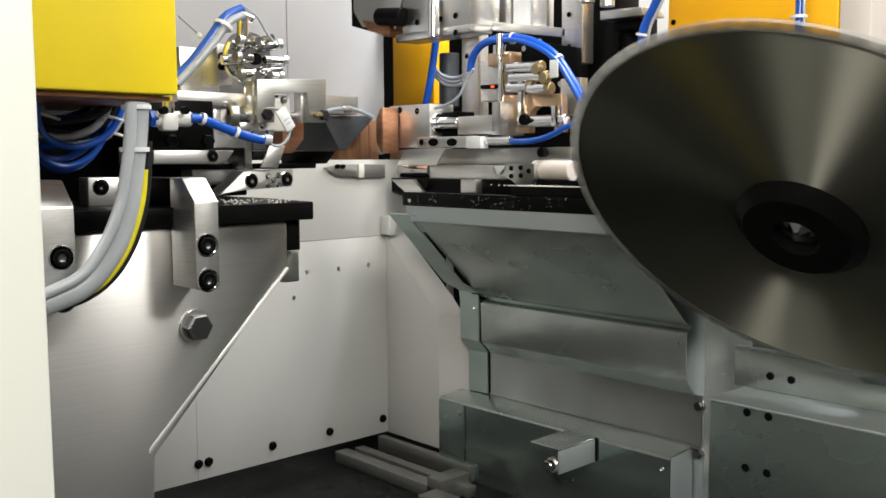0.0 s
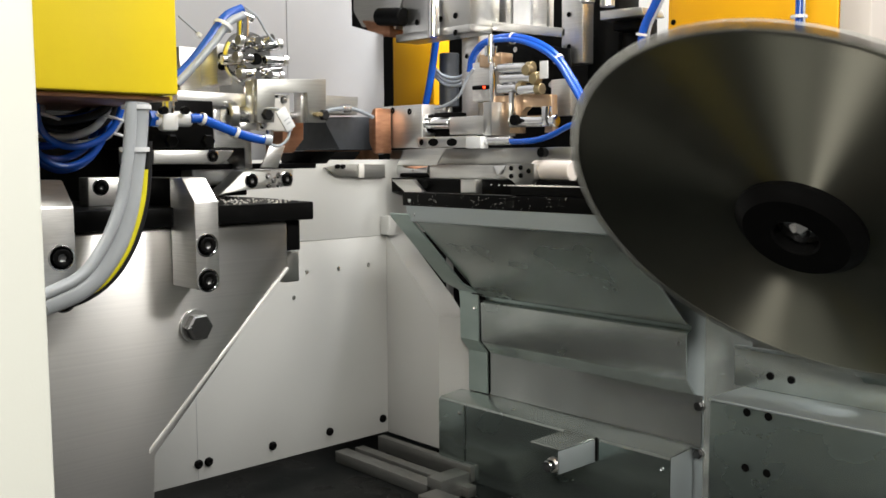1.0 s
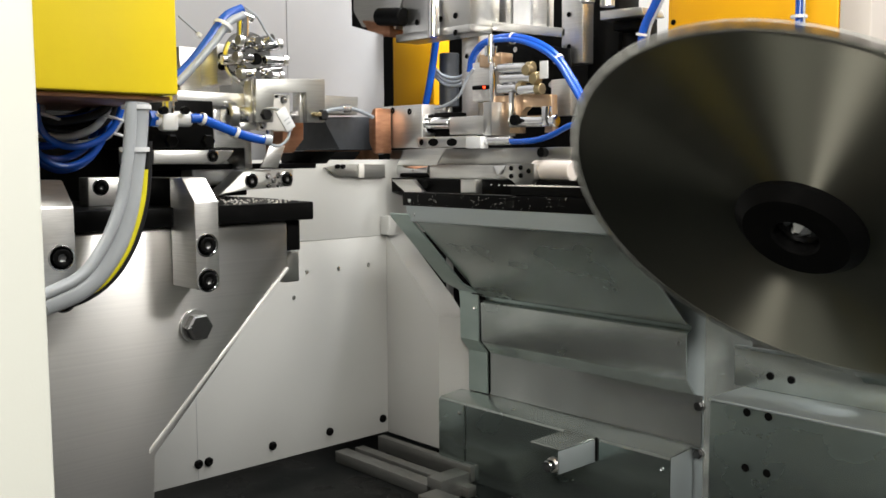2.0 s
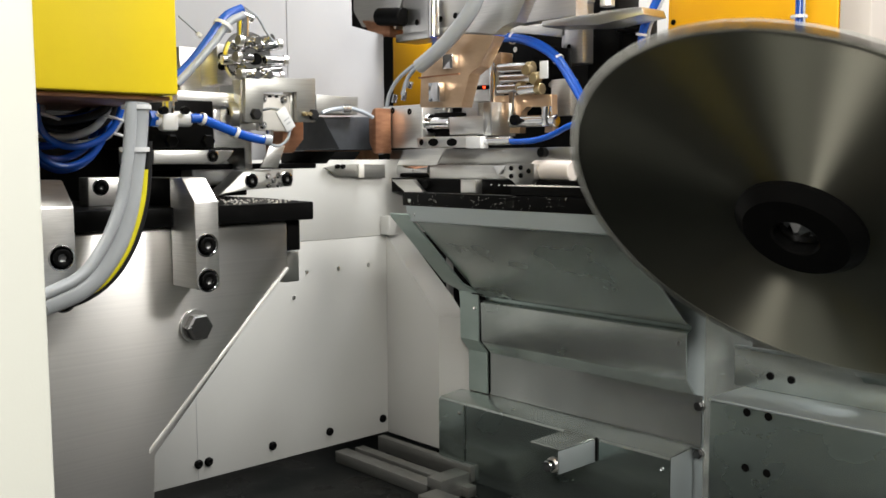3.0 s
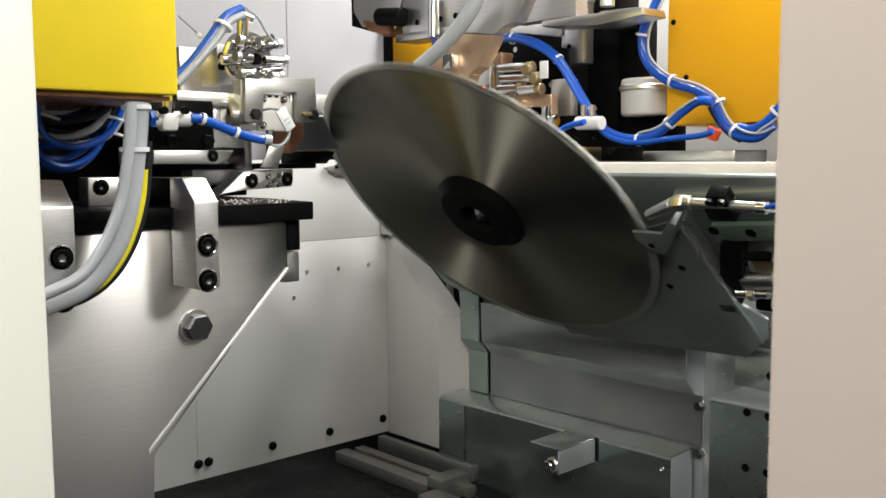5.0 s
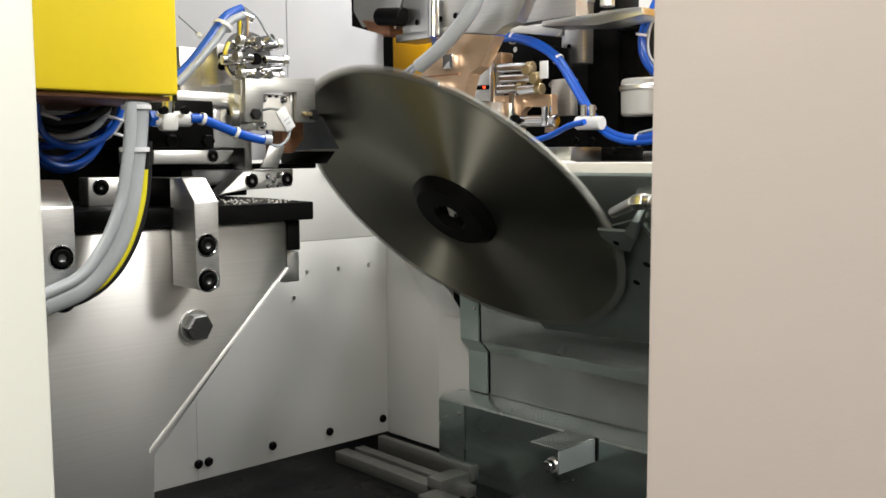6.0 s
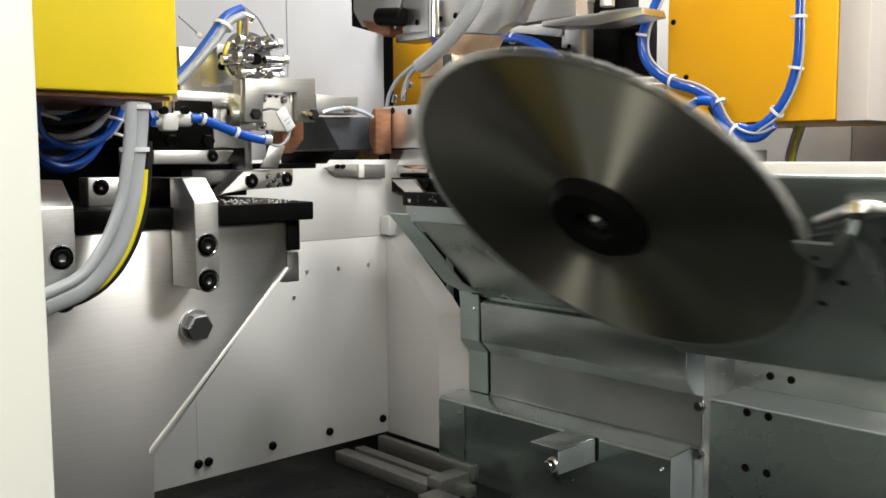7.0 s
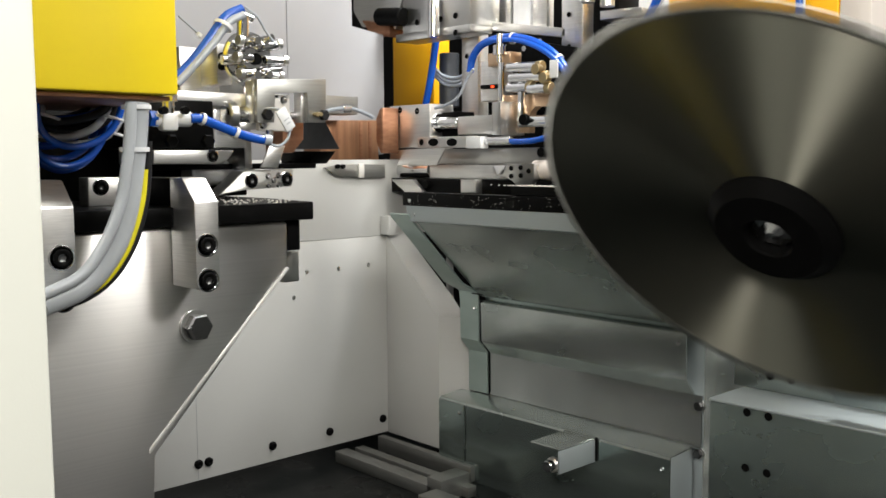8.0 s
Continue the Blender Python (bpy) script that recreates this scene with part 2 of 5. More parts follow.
def tie(parent, at, along, r, material=None):
    """A cable tie round a bundle."""
    a = Vector(along).normalized()
    bm = lathe([(r, -0.002), (r * 1.14, -0.002), (r * 1.14, 0.002), (r, 0.002), (r, -0.002)], at, a, 14)
    return part("cable_tie", bm, material or NYLON, parent)


# ---- setting ----
solid("floor", box((-4, 3), (-3, 4), (-0.1, 0), 0), CONCRETE, "grey sealed concrete workshop floor", "floor", (0, 0, 0), "structure")
solid("ceiling", box((-4, 3), (-3, 4), (3.2, 3.3), 0), PLASTER, "white painted workshop ceiling", "ceiling", (0, 0, 3.2), "structure")
for nm, xs, ys in (("wall_north", (-4, 3), (4, 4.1)), ("wall_south", (-4, 3), (-3.1, -3)), ("wall_east", (3, 3.1), (-3, 4)), ("wall_west", (-4.1, -4), (-3, 4))):
    solid(nm, box(xs, ys, (0, 3.2), 0), PLASTER, "plain white plastered workshop wall", "wall", (xs[0], ys[0], 0), "structure")


def machine_base():
    t = thing("machine_base", (-0.8, 0.9, 0), "grey welded machine base under the chip tray", "machine base", kind="structure")
    part("plinth", box((-1.9, 0.2), (0.25, 2.0), (0.0, 0.79)), GREY, t)
    part("chip_tray", box((-1.9, 0.2), (0.25, 2.0), (0.792, 0.80), 0), TRAY, t, "black oily chip tray")
    # shallow guide rails on the tray floor
    for y0, y1, z1, x1 in ((0.985, 1.012, 0.825, -1.09), (1.03, 1.05, 0.822, -1.05), (1.085, 1.1, 0.832, -1.1)):
        part("tray_rail", box((-1.35, x1), (y0, y1), (0.8, z1 - 0.004)), FORK, t, "bare metal rail on the tray")
    part("rail_stop", box((-1.10, -1.065), (0.985, 1.05), (0.80, 0.836)), FORK, t)
    part("cross_bar", box((-1.06, -0.6), (0.93, 0.97), (0.80, 0.83)), FORK, t)


machine_base()


def back_column():
    t = thing("machine_column", (-1.6, 1.0, 0.8), "light grey painted machine column behind the grinding heads", "machine column")
    part("column_body", box((-1.75, -1.5), (0.55, 1.0), (1.34, 2.3), 0.004), GREY, t)
    part("column_nose", prism([(1.0, 1.36), (1.235, 1.36), (1.235, 1.605), (1.149, 1.61), (1.149, 2.3), (1.0, 2.3)], "x", -1.62, -1.5, 0.004), GREY, t, "grey painted nose with a stepped edge")


back_column()


def white_panel():
    t = thing("side_panel", (-1.36, 0.7, 0.828), "white powder-coated sheet panel with a row of bolts", "machine panel")
    part("lower_sheet", box((-1.38, -1.36), (0.3, 1.12), (0.828, 1.207), 0.001), WHITE, t)
    part("upper_sheet", box((-1.38, -1.361), (0.3, 1.235), (1.2078, 1.35), 0.001), WHITE, t)
    part("fold_line", box((-1.362, -1.3595), (0.716, 0.7168), (0.83, 1.0), 0), GREY, t)
    for y in (0.7169, 0.7354, 0.8584, 0.9802, 1.1053):
        part("dome_bolt", lathe([(0.0075, 0), (0.0075, 0.003), (0.005, 0.006), (0.003, 0.006), (0, 0.004)], (-1.36, y, 0.856), (1, 0, 0), 16), BLACK, t, "black button-head bolt")
    for y, z in ((1.0757, 1.1547), (1.0065, 1.1541), (0.9374, 1.1538), (0.909, 1.1105)):
        part("rivet", lathe([(0.004, 0), (0.003, 0.002), (0, 0.003)], (-1.36, y, z), (1, 0, 0), 10), STEEL, t)


white_panel()


def gusset():
    t = thing("corner_gusset", (-1.3, 1.14, 0.826), "white folded sheet gusset with a sloping edge", "machine panel")
    part("gusset_sheet", prism([(-1.3612, 0.826), (-1.215, 0.826), (-1.215, 1.07), (-1.3612, 1.209)], "y", 1.12, 1.124, 0.001), WHITE, t)
    front = [(-1.3612, 1.2105), (-1.215, 1.0715), (-1.2135, 0.826)]
    back = [(-1.36, 1.2086), (-1.232, 1.1019), (-1.195, 1.0637), (-1.192, 1.0221), (-1.174, 1.0037), (-1.172, 0.9202), (-1.1722, 0.826)]
    bm = bmesh.new()
    a = [bm.verts.new((x, 1.121, z)) for x, z in front]
    b = [bm.verts.new((x, 1.1675, z)) for x, z in back]
    for q in ((a[0], a[1], b[2], b[1], b[0]), (a[1], a[2], b[6], b[5], b[4], b[3], b[2]), (a[0], b[0], b[1], b[2], b[3], b[4], b[5], b[6], a[2])):
        bm.faces.new(q)
    part("gusset_return", bm, WHITE, t, "bright folded return of the gusset")
    part("hinge_tab", box((-1.36, -1.335), (1.105, 1.125), (1.21, 1.245)), WHITE, t)


gusset()


def left_support():
    t = thing("support_plate", (-0.88, 0.42, 0.8), "bright aluminium support plate with a sloping edge", "machine plate")
    part("plate", prism([(0.2, 1.283), (0.583, 1.283), (0.583, 1.229), (0.41, 1.053), (0.41, 0.8), (0.2, 0.8)], "x", -0.915, -0.88, 0.0055), ALU_PLATE, t)
    # strip added as the highlight on the chamfered edge
    part("chamfer_highlight", prism([(0.583, 1.229), (0.41, 1.053), (0.41, 1.0588), (0.5795, 1.2308)], "x", -0.884, -0.8785, 0.0012), EDGE, t, "pale strip along the sloping edge, the chamfer's highlight put into its colour")
    hex_bolt(t, (-0.88, 0.465, 1.178), (1, 0, 0), 0.0145, 0.014)
    part("stop_block", box((-0.93, -0.885), (0.585, 0.602), (1.248, 1.283)), BLACK, t, "black stop block")
    part("sensor_bracket", box((-0.93, -0.9), (0.588, 0.61), (1.21, 1.245)), STEEL, t)


left_support()


def left_table():
    t = thing("machine_table", (-0.95, 0.43, 1.283), "black oxide steel table strewn with metal chips", "machine table")
    part("slab", prism([(-0.872, 0.2), (-0.872, 0.612), (-1.0, 0.63), (-1.3, 0.63), (-1.3, 0.2)], "z", 1.283, 1.303, 0.0015), BLACK, t)
    part("seam_groove", box((-0.8735, -0.8715), (0.4395, 0.4405), (1.284, 1.302), 0), RUBBER, t)
    rnd = random.Random(4)
    bm = bmesh.new()
    for _ in range(480):
        x, y, s = rnd.uniform(-1.2, -0.875), rnd.uniform(0.45, 0.61), rnd.uniform(0.0004, 0.0013)
        box((x, x + s), (y, y + s * rnd.uniform(0.6, 2)), (1.303, 1.303 + s), 0, bm)
    tagged(solid("metal_chips", bm, PALE_ALU, "bright metal chips scattered on the black table", "metal chips", (-1.0, 0.5, 1.303)), kind="stuff")


left_table()


def clamp_bracket(y0, y1, screws):
    t = thing("clamp_bracket", (-0.86, (y0 + y1) / 2, 1.222), "aluminium clamp bracket with a chamfered top and two socket screws", "clamp bracket", "clamp brackets")
    part("bracket_body", prism([(-0.879, 1.2235), (-0.828, 1.2235), (-0.828, 1.310), (-0.852, 1.333), (-0.879, 1.333)], "y", y0, y1, 0.0015), ALU, t)
    part("clamp_shoe", box((-0.97, -0.88), (y0 - 0.0, y1), (1.304, 1.3325)), BLACK, t, "dark clamp shoe on the table")
    for y, z in screws:
        socket_screw(t, (-0.828, y, z), (1, 0, 0), 0.0082, 0.004)


clamp_bracket(0.441, 0.467, ((0.453, 1.267), (0.453, 1.232)))
clamp_bracket(0.268, 0.324, ((0.311, 1.265), (0.311, 1.228)))
blk = thing("stop_bar", (-0.95, 0.415, 1.303), "small aluminium stop bar screwed on the table", "machine part")
part("bar", box((-0.975, -0.95), (0.387, 0.445), (1.303, 1.333)), ALU, blk)
socket_screw(blk, (-0.95, 0.4, 1.323), (1, 0, 0), 0.006, 0.004)

post = thing("machine_post", (-0.5, 0.1, 0.0), "white painted door post of the machine", "machine post")
part("post_body", box((-0.56, -0.5), (-0.05, 0.180), (0.0, 2.2), 0.004), POST, post)


def bent_sheet(profile, x0, x1, thick=0.003):
    """A sheet folded along a line of (y, z) points, drawn out along x, its front on the points."""
    n = len(profile)
    out = []
    for i, (y, z) in enumerate(profile):
        ay, az = profile[max(i - 1, 0)]
        by, bz = profile[min(i + 1, n - 1)]
        dy, dz = by - ay, bz - az
        k = thick / math.hypot(dy, dz)
        out.append((y - dz * k, z + dy * k))
    bm = bmesh.new()
    rows = [[bm.verts.new((x, y, z)) for y, z in line] for x in (x0, x1) for line in (profile, out)]
    for a, b in ((0, 2), (1, 3), (0, 1), (2, 3)):
        for i in range(n - 1):
            bm.faces.new((rows[a][i], rows[a][i + 1], rows[b][i + 1], rows[b][i]))
    for i in (0, n - 1):
        bm.faces.new([rows[k][i] for k in (0, 1, 3, 2)])
    return bm


TROUGH_L, TROUGH_R = -1.122, -0.714


def right_trough():
    t = thing("chip_trough", (-0.95, 1.1, 0.8), "galvanised sheet chip trough with stepped overlapping panels", "chip trough")
    xl, xr = TROUGH_L + 0.002, TROUGH_R
    part("sheet_lip", bent_sheet([(0.972, 1.2765), (0.976, 1.2525), (0.9785, 1.2505)], xl - 0.01, xr + 0.2), ZINC_LIT, t, "plain edge strip under the table")
    part("upper_sheet", bent_sheet([(0.9796, 1.2553), (1.124, 1.1205), (1.129, 1.1175), (1.132, 1.115)], xl, xr), GALV, t, "leaning sheet with cloudy zinc patches")
    # the groove's shade is deepened by the darker sheet colour
    part("groove", bent_sheet([(1.131, 1.1155), (1.143, 1.1135), (1.143, 1.1075), (1.1335, 1.1055)], xl, xr, 0.002), GALV_SHADE, t)
    part("middle_sheet", bent_sheet([(1.1335, 1.1062), (1.1305, 1.104), (1.1325, 1.037), (1.1345, 1.0339)], xl, xr), GALV, t)
    part("sloping_step", bent_sheet([(1.1345, 1.0339), (1.136, 1.032), (1.153, 1.0145), (1.1547, 1.0122)], xl, xr + 0.0), GALV, t)
    part("lower_sheet", bent_sheet([(1.1547, 1.0122), (1.1555, 0.944), (1.1535, 0.9393), (1.149, 0.9376)], xl, xr + 0.012), GALV_CHIPS, t, "upright sheet dusted with fine chips")
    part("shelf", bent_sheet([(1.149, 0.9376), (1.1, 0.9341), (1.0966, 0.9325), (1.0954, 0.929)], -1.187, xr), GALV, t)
    part("front_sheet", bent_sheet([(1.0954, 0.929), (1.0954, 0.79)], xl - 0.002, xr), GALV_SHADE, t, "galvanised front sheet, its shade put into the darker colour")
    part("end_sheet", box((xr - 0.003, xr), (1.0985, 1.154), (0.79, 0.9325), 0.0006), ZINC_LIT, t)
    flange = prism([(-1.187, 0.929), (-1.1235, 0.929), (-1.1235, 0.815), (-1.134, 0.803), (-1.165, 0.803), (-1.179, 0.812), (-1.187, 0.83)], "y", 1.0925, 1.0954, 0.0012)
    part("corner_flange", flange, GALV_SHADE, t)
    part("flange_return", box((-1.189, -1.186), (1.095, 1.15), (0.81, 0.93), 0.0006), GALV, t)
    # folded end strip, a little proud of the sheets, and the open seam beside it
    steps = [(0.972, 1.262), (0.9766, 1.2553), (1.092, 1.1395), (1.122, 1.1245), (1.128, 1.121), (1.1305, 1.104), (1.1315, 1.036), (1.134, 1.0325), (1.1517, 1.0122), (1.1525, 0.9395)]
    part("end_strip", bent_sheet([(y - 0.002, z) for y, z in steps], TROUGH_L - 0.047, TROUGH_L - 0.0015), STRIP, t, "pale zinc end strip with stepped folds")
    part("strip_seam", bent_sheet([(y + 0.0035, z) for y, z in steps[3:]], TROUGH_L - 0.003, TROUGH_L + 0.003, 0.001), BLACK, t)
    part("seam_lip", box((TROUGH_L - 0.006, TROUGH_L + 0.018), (1.1165, 1.1195), (1.1195, 1.1215), 0.0004), BLACK, t)
    small_screws(t, ((-1.134, 1.0925, 0.914), (xr - 0.012, 1.0954, 0.9135), (TROUGH_L - 0.01, 1.1285, 1.093), (xr - 0.012, 1.1315, 1.088)), (0, -1, 0), 0.0036, 0.0025, CHROME)
    # folded bracket standing out of the front sheet
    part("bracket_top", box((-0.898, -0.842), (1.0105, 1.0954), (0.9314, 0.9344), 0.0006), GALV, t)
    part("bracket_side", box((-0.845, -0.842), (1.0105, 1.0954), (0.897, 0.931), 0.0006), ZINC_LIT, t)
    part("bracket_seam", box((-0.8435, -0.839), (1.0925, 1.0956), (0.899, 0.9345), 0), BLACK, t)
    part("adjusting_bolt", rod((-0.861, 1.005, 0.9054), (-0.861, 1.0954, 0.9054), 0.0085), CHROME, t)
    part("bolt_collar", rod((-0.861, 1.016, 0.9054), (-0.861, 1.0224, 0.9054), 0.0115), STEEL, t)


right_trough()


def cover_plate():
    t = thing("end_cover", (-0.706, 1.16, 0.8), "bent galvanised end cover with hexagon bolts", "machine panel")
    part("cover_sheet", box((-0.80, -0.700), (1.1605, 1.1645), (0.79, 1.17), 0.0008), ZINC_LIT, t)
    part("cover_fold", prism([(-0.7005, 1.159), (-0.647, 1.2), (-0.649, 1.203), (-0.7025, 1.163)], "z", 0.79, 1.17, 0.0006), GALV, t, "bright folded edge of the cover")
    for z in (0.997, 0.927):
        hex_bolt(t, (-0.7065, 1.1605, z), (0, -1, 0), 0.0072, 0.0095)


cover_plate()


def right_box():
    t = thing("chip_box", (-0.3, 1.04, 0.8), "galvanised sheet box with drilled holes and a stepped top", "machine panel")
    # front darker and top paler: the fall of light is put into the colours
    part("front_sheet", box((-0.596, 0.17), (1.0, 1.004), (0.8, 1.0545), 0.001), GALV_SHADE, t)
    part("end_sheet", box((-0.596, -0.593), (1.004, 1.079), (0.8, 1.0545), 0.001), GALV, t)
    part("top_sheet", box((-0.597, 0.17), (0.998, 1.081), (1.0545, 1.0585), 0.0018), ZINC_LIT, t, "zinc top sheet, the light on it put into the paler colour")
    part("riser_sheet", box((-0.609, 0.17), (1.079, 1.083), (1.0585, 1.1076), 0.001), GALV, t)
    part("riser_lip", box((-0.609, 0.17), (1.076, 1.083), (1.1076, 1.111), 0.001), ZINC_LIT, t)
    for p in ((-0.5465, 0.9995, 1.0496), (-0.5193, 0.9995, 1.0496), (-0.5468, 0.9995, 0.9821), (-0.5194, 0.9995, 0.982), (-0.5597, 1.0785, 1.078), (-0.5323, 1.0785, 1.0777)):
        part("drilled_hole", lathe([(0.0044, 0), (0.005, 0.0004), (0.0035, 0.0006), (0, -0.0002)], p, (0, -1, 0), 14), BLACK, t)


right_box()


def perforated_cover():
    t = thing("vent_cover", (-0.45, 1.115, 1.1), "grey perforated vent cover", "vent")
    part("vent_frame", box((-0.605, 0.11), (1.115, 1.121), (1.09, 1.152), 0.001), GREY, t)
    part("vent_stand", box((-0.6, 0.11), (1.122, 1.13), (0.8, 1.14), 0.001), GREY, t)
    bm = bmesh.new()
    for k in range(2):
        x0 = -0.556 + k * 0.08
        for i in range(16):
            for j in range(9):
                lathe([(0.0012, 0.0), (0.001, 0.0004), (0, 0.0002)], (x0 + i * 0.0035 + (j % 2) * 0.0017, 1.1148, 1.106 + j * 0.004), (0, -1, 0), 6, bm)
    tagged(part("perforation", bm, RUBBER, t), kind="stuff")


perforated_cover()


def right_table():
    t = thing("machine_table", (-0.95, 1.2, 1.262), "black oxide steel table of the far grinding head", "machine table")
    part("slab", box((-1.16, -0.5), (1.1, 1.55), (1.262, 1.286)), BLACK, t)
    part("web", box((-1.13, -0.5), (0.99, 1.1), (1.27, 1.284), 0.001), BLACK, t)
    part("front_bar", box((-1.1385, -0.5), (0.9715, 0.99), (1.2765, 1.2981)), BLACK, t)
    part("front_step", box((-0.905, -0.5), (0.9745, 0.99), (1.2985, 1.3115)), BLACK, t)
    part("table_leg", box((-1.1, -0.55), (1.35, 1.5), (0.8, 1.262)), BLACK, t)
    small_screws(t, ((-1.121, 0.9715, 1.2845),), (0, -1, 0), 0.003, 0.002)
    small_screws(t, ((-1.114, 0.9755, 1.2625),), (0, -1, 0), 0.0026, 0.002, CHROME)
    rnd = random.Random(11)
    bm = bmesh.new()
    for _ in range(90):
        x, z, r = rnd.uniform(-1.13, -0.8), rnd.uniform(1.278, 1.297), rnd.uniform(0.0003, 0.0008)
        box((x, x + r), (0.9705, 0.9716), (z, z + r), 0, bm)
    for _ in range(260):
        x, y, r = rnd.gauss(-0.86, 0.03), rnd.uniform(0.975, 0.989), rnd.uniform(0.0005, 0.0018)
        box((x, x + r), (y, y + r), (1.3115, 1.3115 + r), 0, bm)
    tagged(part("chips", bm, PALE_ALU, t, "bright metal chips"), kind="stuff")


right_table()

# rear of the machine
# black sheet added as the unlit depth seen between the far parts
rear = thing("rear_dark_backdrop", (-1.6, 1.9, 0.8), "added black backdrop sheet for the shaded depth behind the far grinding head", "machine housing")
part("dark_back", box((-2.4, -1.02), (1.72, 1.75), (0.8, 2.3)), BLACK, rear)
bright = thing("rear_cabinet", (-0.6, 1.75, 0.8), "white enamelled cabinet behind the far grinding head", "cabinet")
part("cabinet_body", box((-1.25, -0.74), (1.7, 1.75), (0.8, 2.3), 0.003), WHITE, bright)
part("cabinet_door", box((-0.74, -0.4), (1.7, 1.74), (0.8, 1.9), 0.003), GREY, bright)
part("cabinet_edge", box((-0.66, -0.64), (1.66, 1.7), (0.8, 1.9), 0.003), WHITE, bright)


def head_cover_left():
    t = thing("head_cover", (-0.8, 0.3, 1.41), "bright yellow enamelled cover of the near grinding head", "machine cover")
    part("cover", box((-1.05, -0.8), (0.22, 0.414), (1.41, 1.75), 0.003), YELLOW, t)
    part("inner_lip", box((-1.04, -0.81), (0.23, 0.41), (1.405, 1.409), 0.001), COPPER, t, "rust-brown underside lip")


head_cover_left()


def head_cover_right():
    t = thing("head_cover", (-0.72, 1.35, 1.4), "orange-yellow enamelled cover of the far grinding head", "machine cover")
    part("cover", box((-0.866, -0.59), (1.3, 1.6), (1.402, 1.8), 0.003), ORANGE, t)
    part("side_sheet", box((-0.589, -0.545), (1.302, 1.6), (1.40, 1.8), 0.002), CREAM, t, "cream painted side sheet")
    for x, z in ((-0.855, 1.565), (-0.83, 1.477), (-0.672, 1.425), (-0.70, 1.6)):
        small_screws(t, ((x, 1.3, z),), (0, -1, 0), 0.0045, 0.003, BLACK)


head_cover_right()
oc = thing("head_cover", (-1.65, 1.48, 1.45), "orange cover plate in the shade behind the far head", "machine cover")
part("cover", box((-1.73, -1.585), (1.45, 1.5), (1.46, 1.64), 0.003), ORANGE, oc)
part("cover_stand", box((-1.69, -1.62), (1.5, 1.53), (0.8, 1.62), 0.003), BLACK, oc)


# ---- near grinding head, over the black table ----
def hose_thing(name, label, runs, ties=()):
    """A bundle of hoses: runs of (name, material, radius, points), ties of (place, along, radius)."""
    t = thing(name, runs[0][3][0], label, "hose")
    for nm, m, rad, pts in runs:
        part(nm, tube(pts, rad), m, t)
    for at, along, rad in ties:
        tie(t, at, along, rad)
    return t


def near_head():
    t = thing("grinding_head", (-1.0, 0.55, 1.303), "near grinding head of aluminium blocks with pneumatic fittings", "grinding head")
    part("head_block", box((-1.09, -0.97), (0.4641, 0.5438), (1.3636, 1.4176)), BLACK, t, "black steel head block")
    for p in ((-0.97, 0.49, 1.3717), (-0.97, 0.5352, 1.3721)):
        part("hex_bolt", lathe([(0, 0), (0.008, 0), (0.008, 0.004), (0.0065, 0.005), (0, 0.005)], p, (1, 0, 0), 6), BLACK, t)
    part("slide_bar", prism([(0.4647, 1.3615), (0.5642, 1.3618), (0.5565, 1.3514), (0.5454, 1.3456), (0.4642, 1.3462)], "x", -1.05, -0.96, 0.0015), ALU, t)
    socket_screw(t, (-0.96, 0.5356, 1.3553), (1, 0, 0), 0.005, 0.004)
    part("upper_block", box((-1.07, -0.99), (0.5087, 0.603), (1.414, 1.4297)), ALU, t)
    part("side_block", box((-1.1, -1), (0.5605, 0.6042), (1.3649, 1.4168)), ALU, t)
    part("piston", rod((-0.99, 0.5702, 1.4033), (-0.99, 0.6261, 1.4035), 0.012), CHROME, t, "bright piston rod")
    part("piston_collar", rod((-0.99, 0.5702, 1.4033), (-0.99, 0.5823, 1.403), 0.0165), STEEL, t)
    part("rear_plate", box((-1.09, -1.03), (0.6199, 0.6305), (1.3386, 1.4526)), STEEL, t)
    part("manifold_plate", box((-1.07, -1.02), (0.5787, 0.5987), (1.4417, 1.4905)), ALU, t)
    part("top_plate", box((-1.08, -1.06), (0.5503, 0.6043), (1.4332, 1.4884)), ALU, t)
    for p in ((-1.02, 0.5851, 1.4753), (-1.02, 0.5847, 1.4632)):
        part("plug", lathe([(0.005, 0), (0.005, 0.006), (0.003, 0.006), (0, 0.003)], p, (1, 0, 0), 12), BLACK, t)
    # black slab added as the shade under the head blocks
    part("under_head_shade", box((-1.16, -1.06), (0.5053, 0.7498), (1.3385, 1.3457)), BLACK, t)
    part("guard_tube", rod((-1.08, 0.5655, 1.3334), (-1.08, 0.655, 1.3358), 0.016), NYLON, t, "cream plastic roller")
    part("hanger_sheet", prism([(0.6316, 1.3678), (0.6538, 1.3679), (0.6424, 1.3407), (0.618, 1.3409)], "x", -0.993, -0.99, 0.0006), ALU, t)
    return t


near_head()


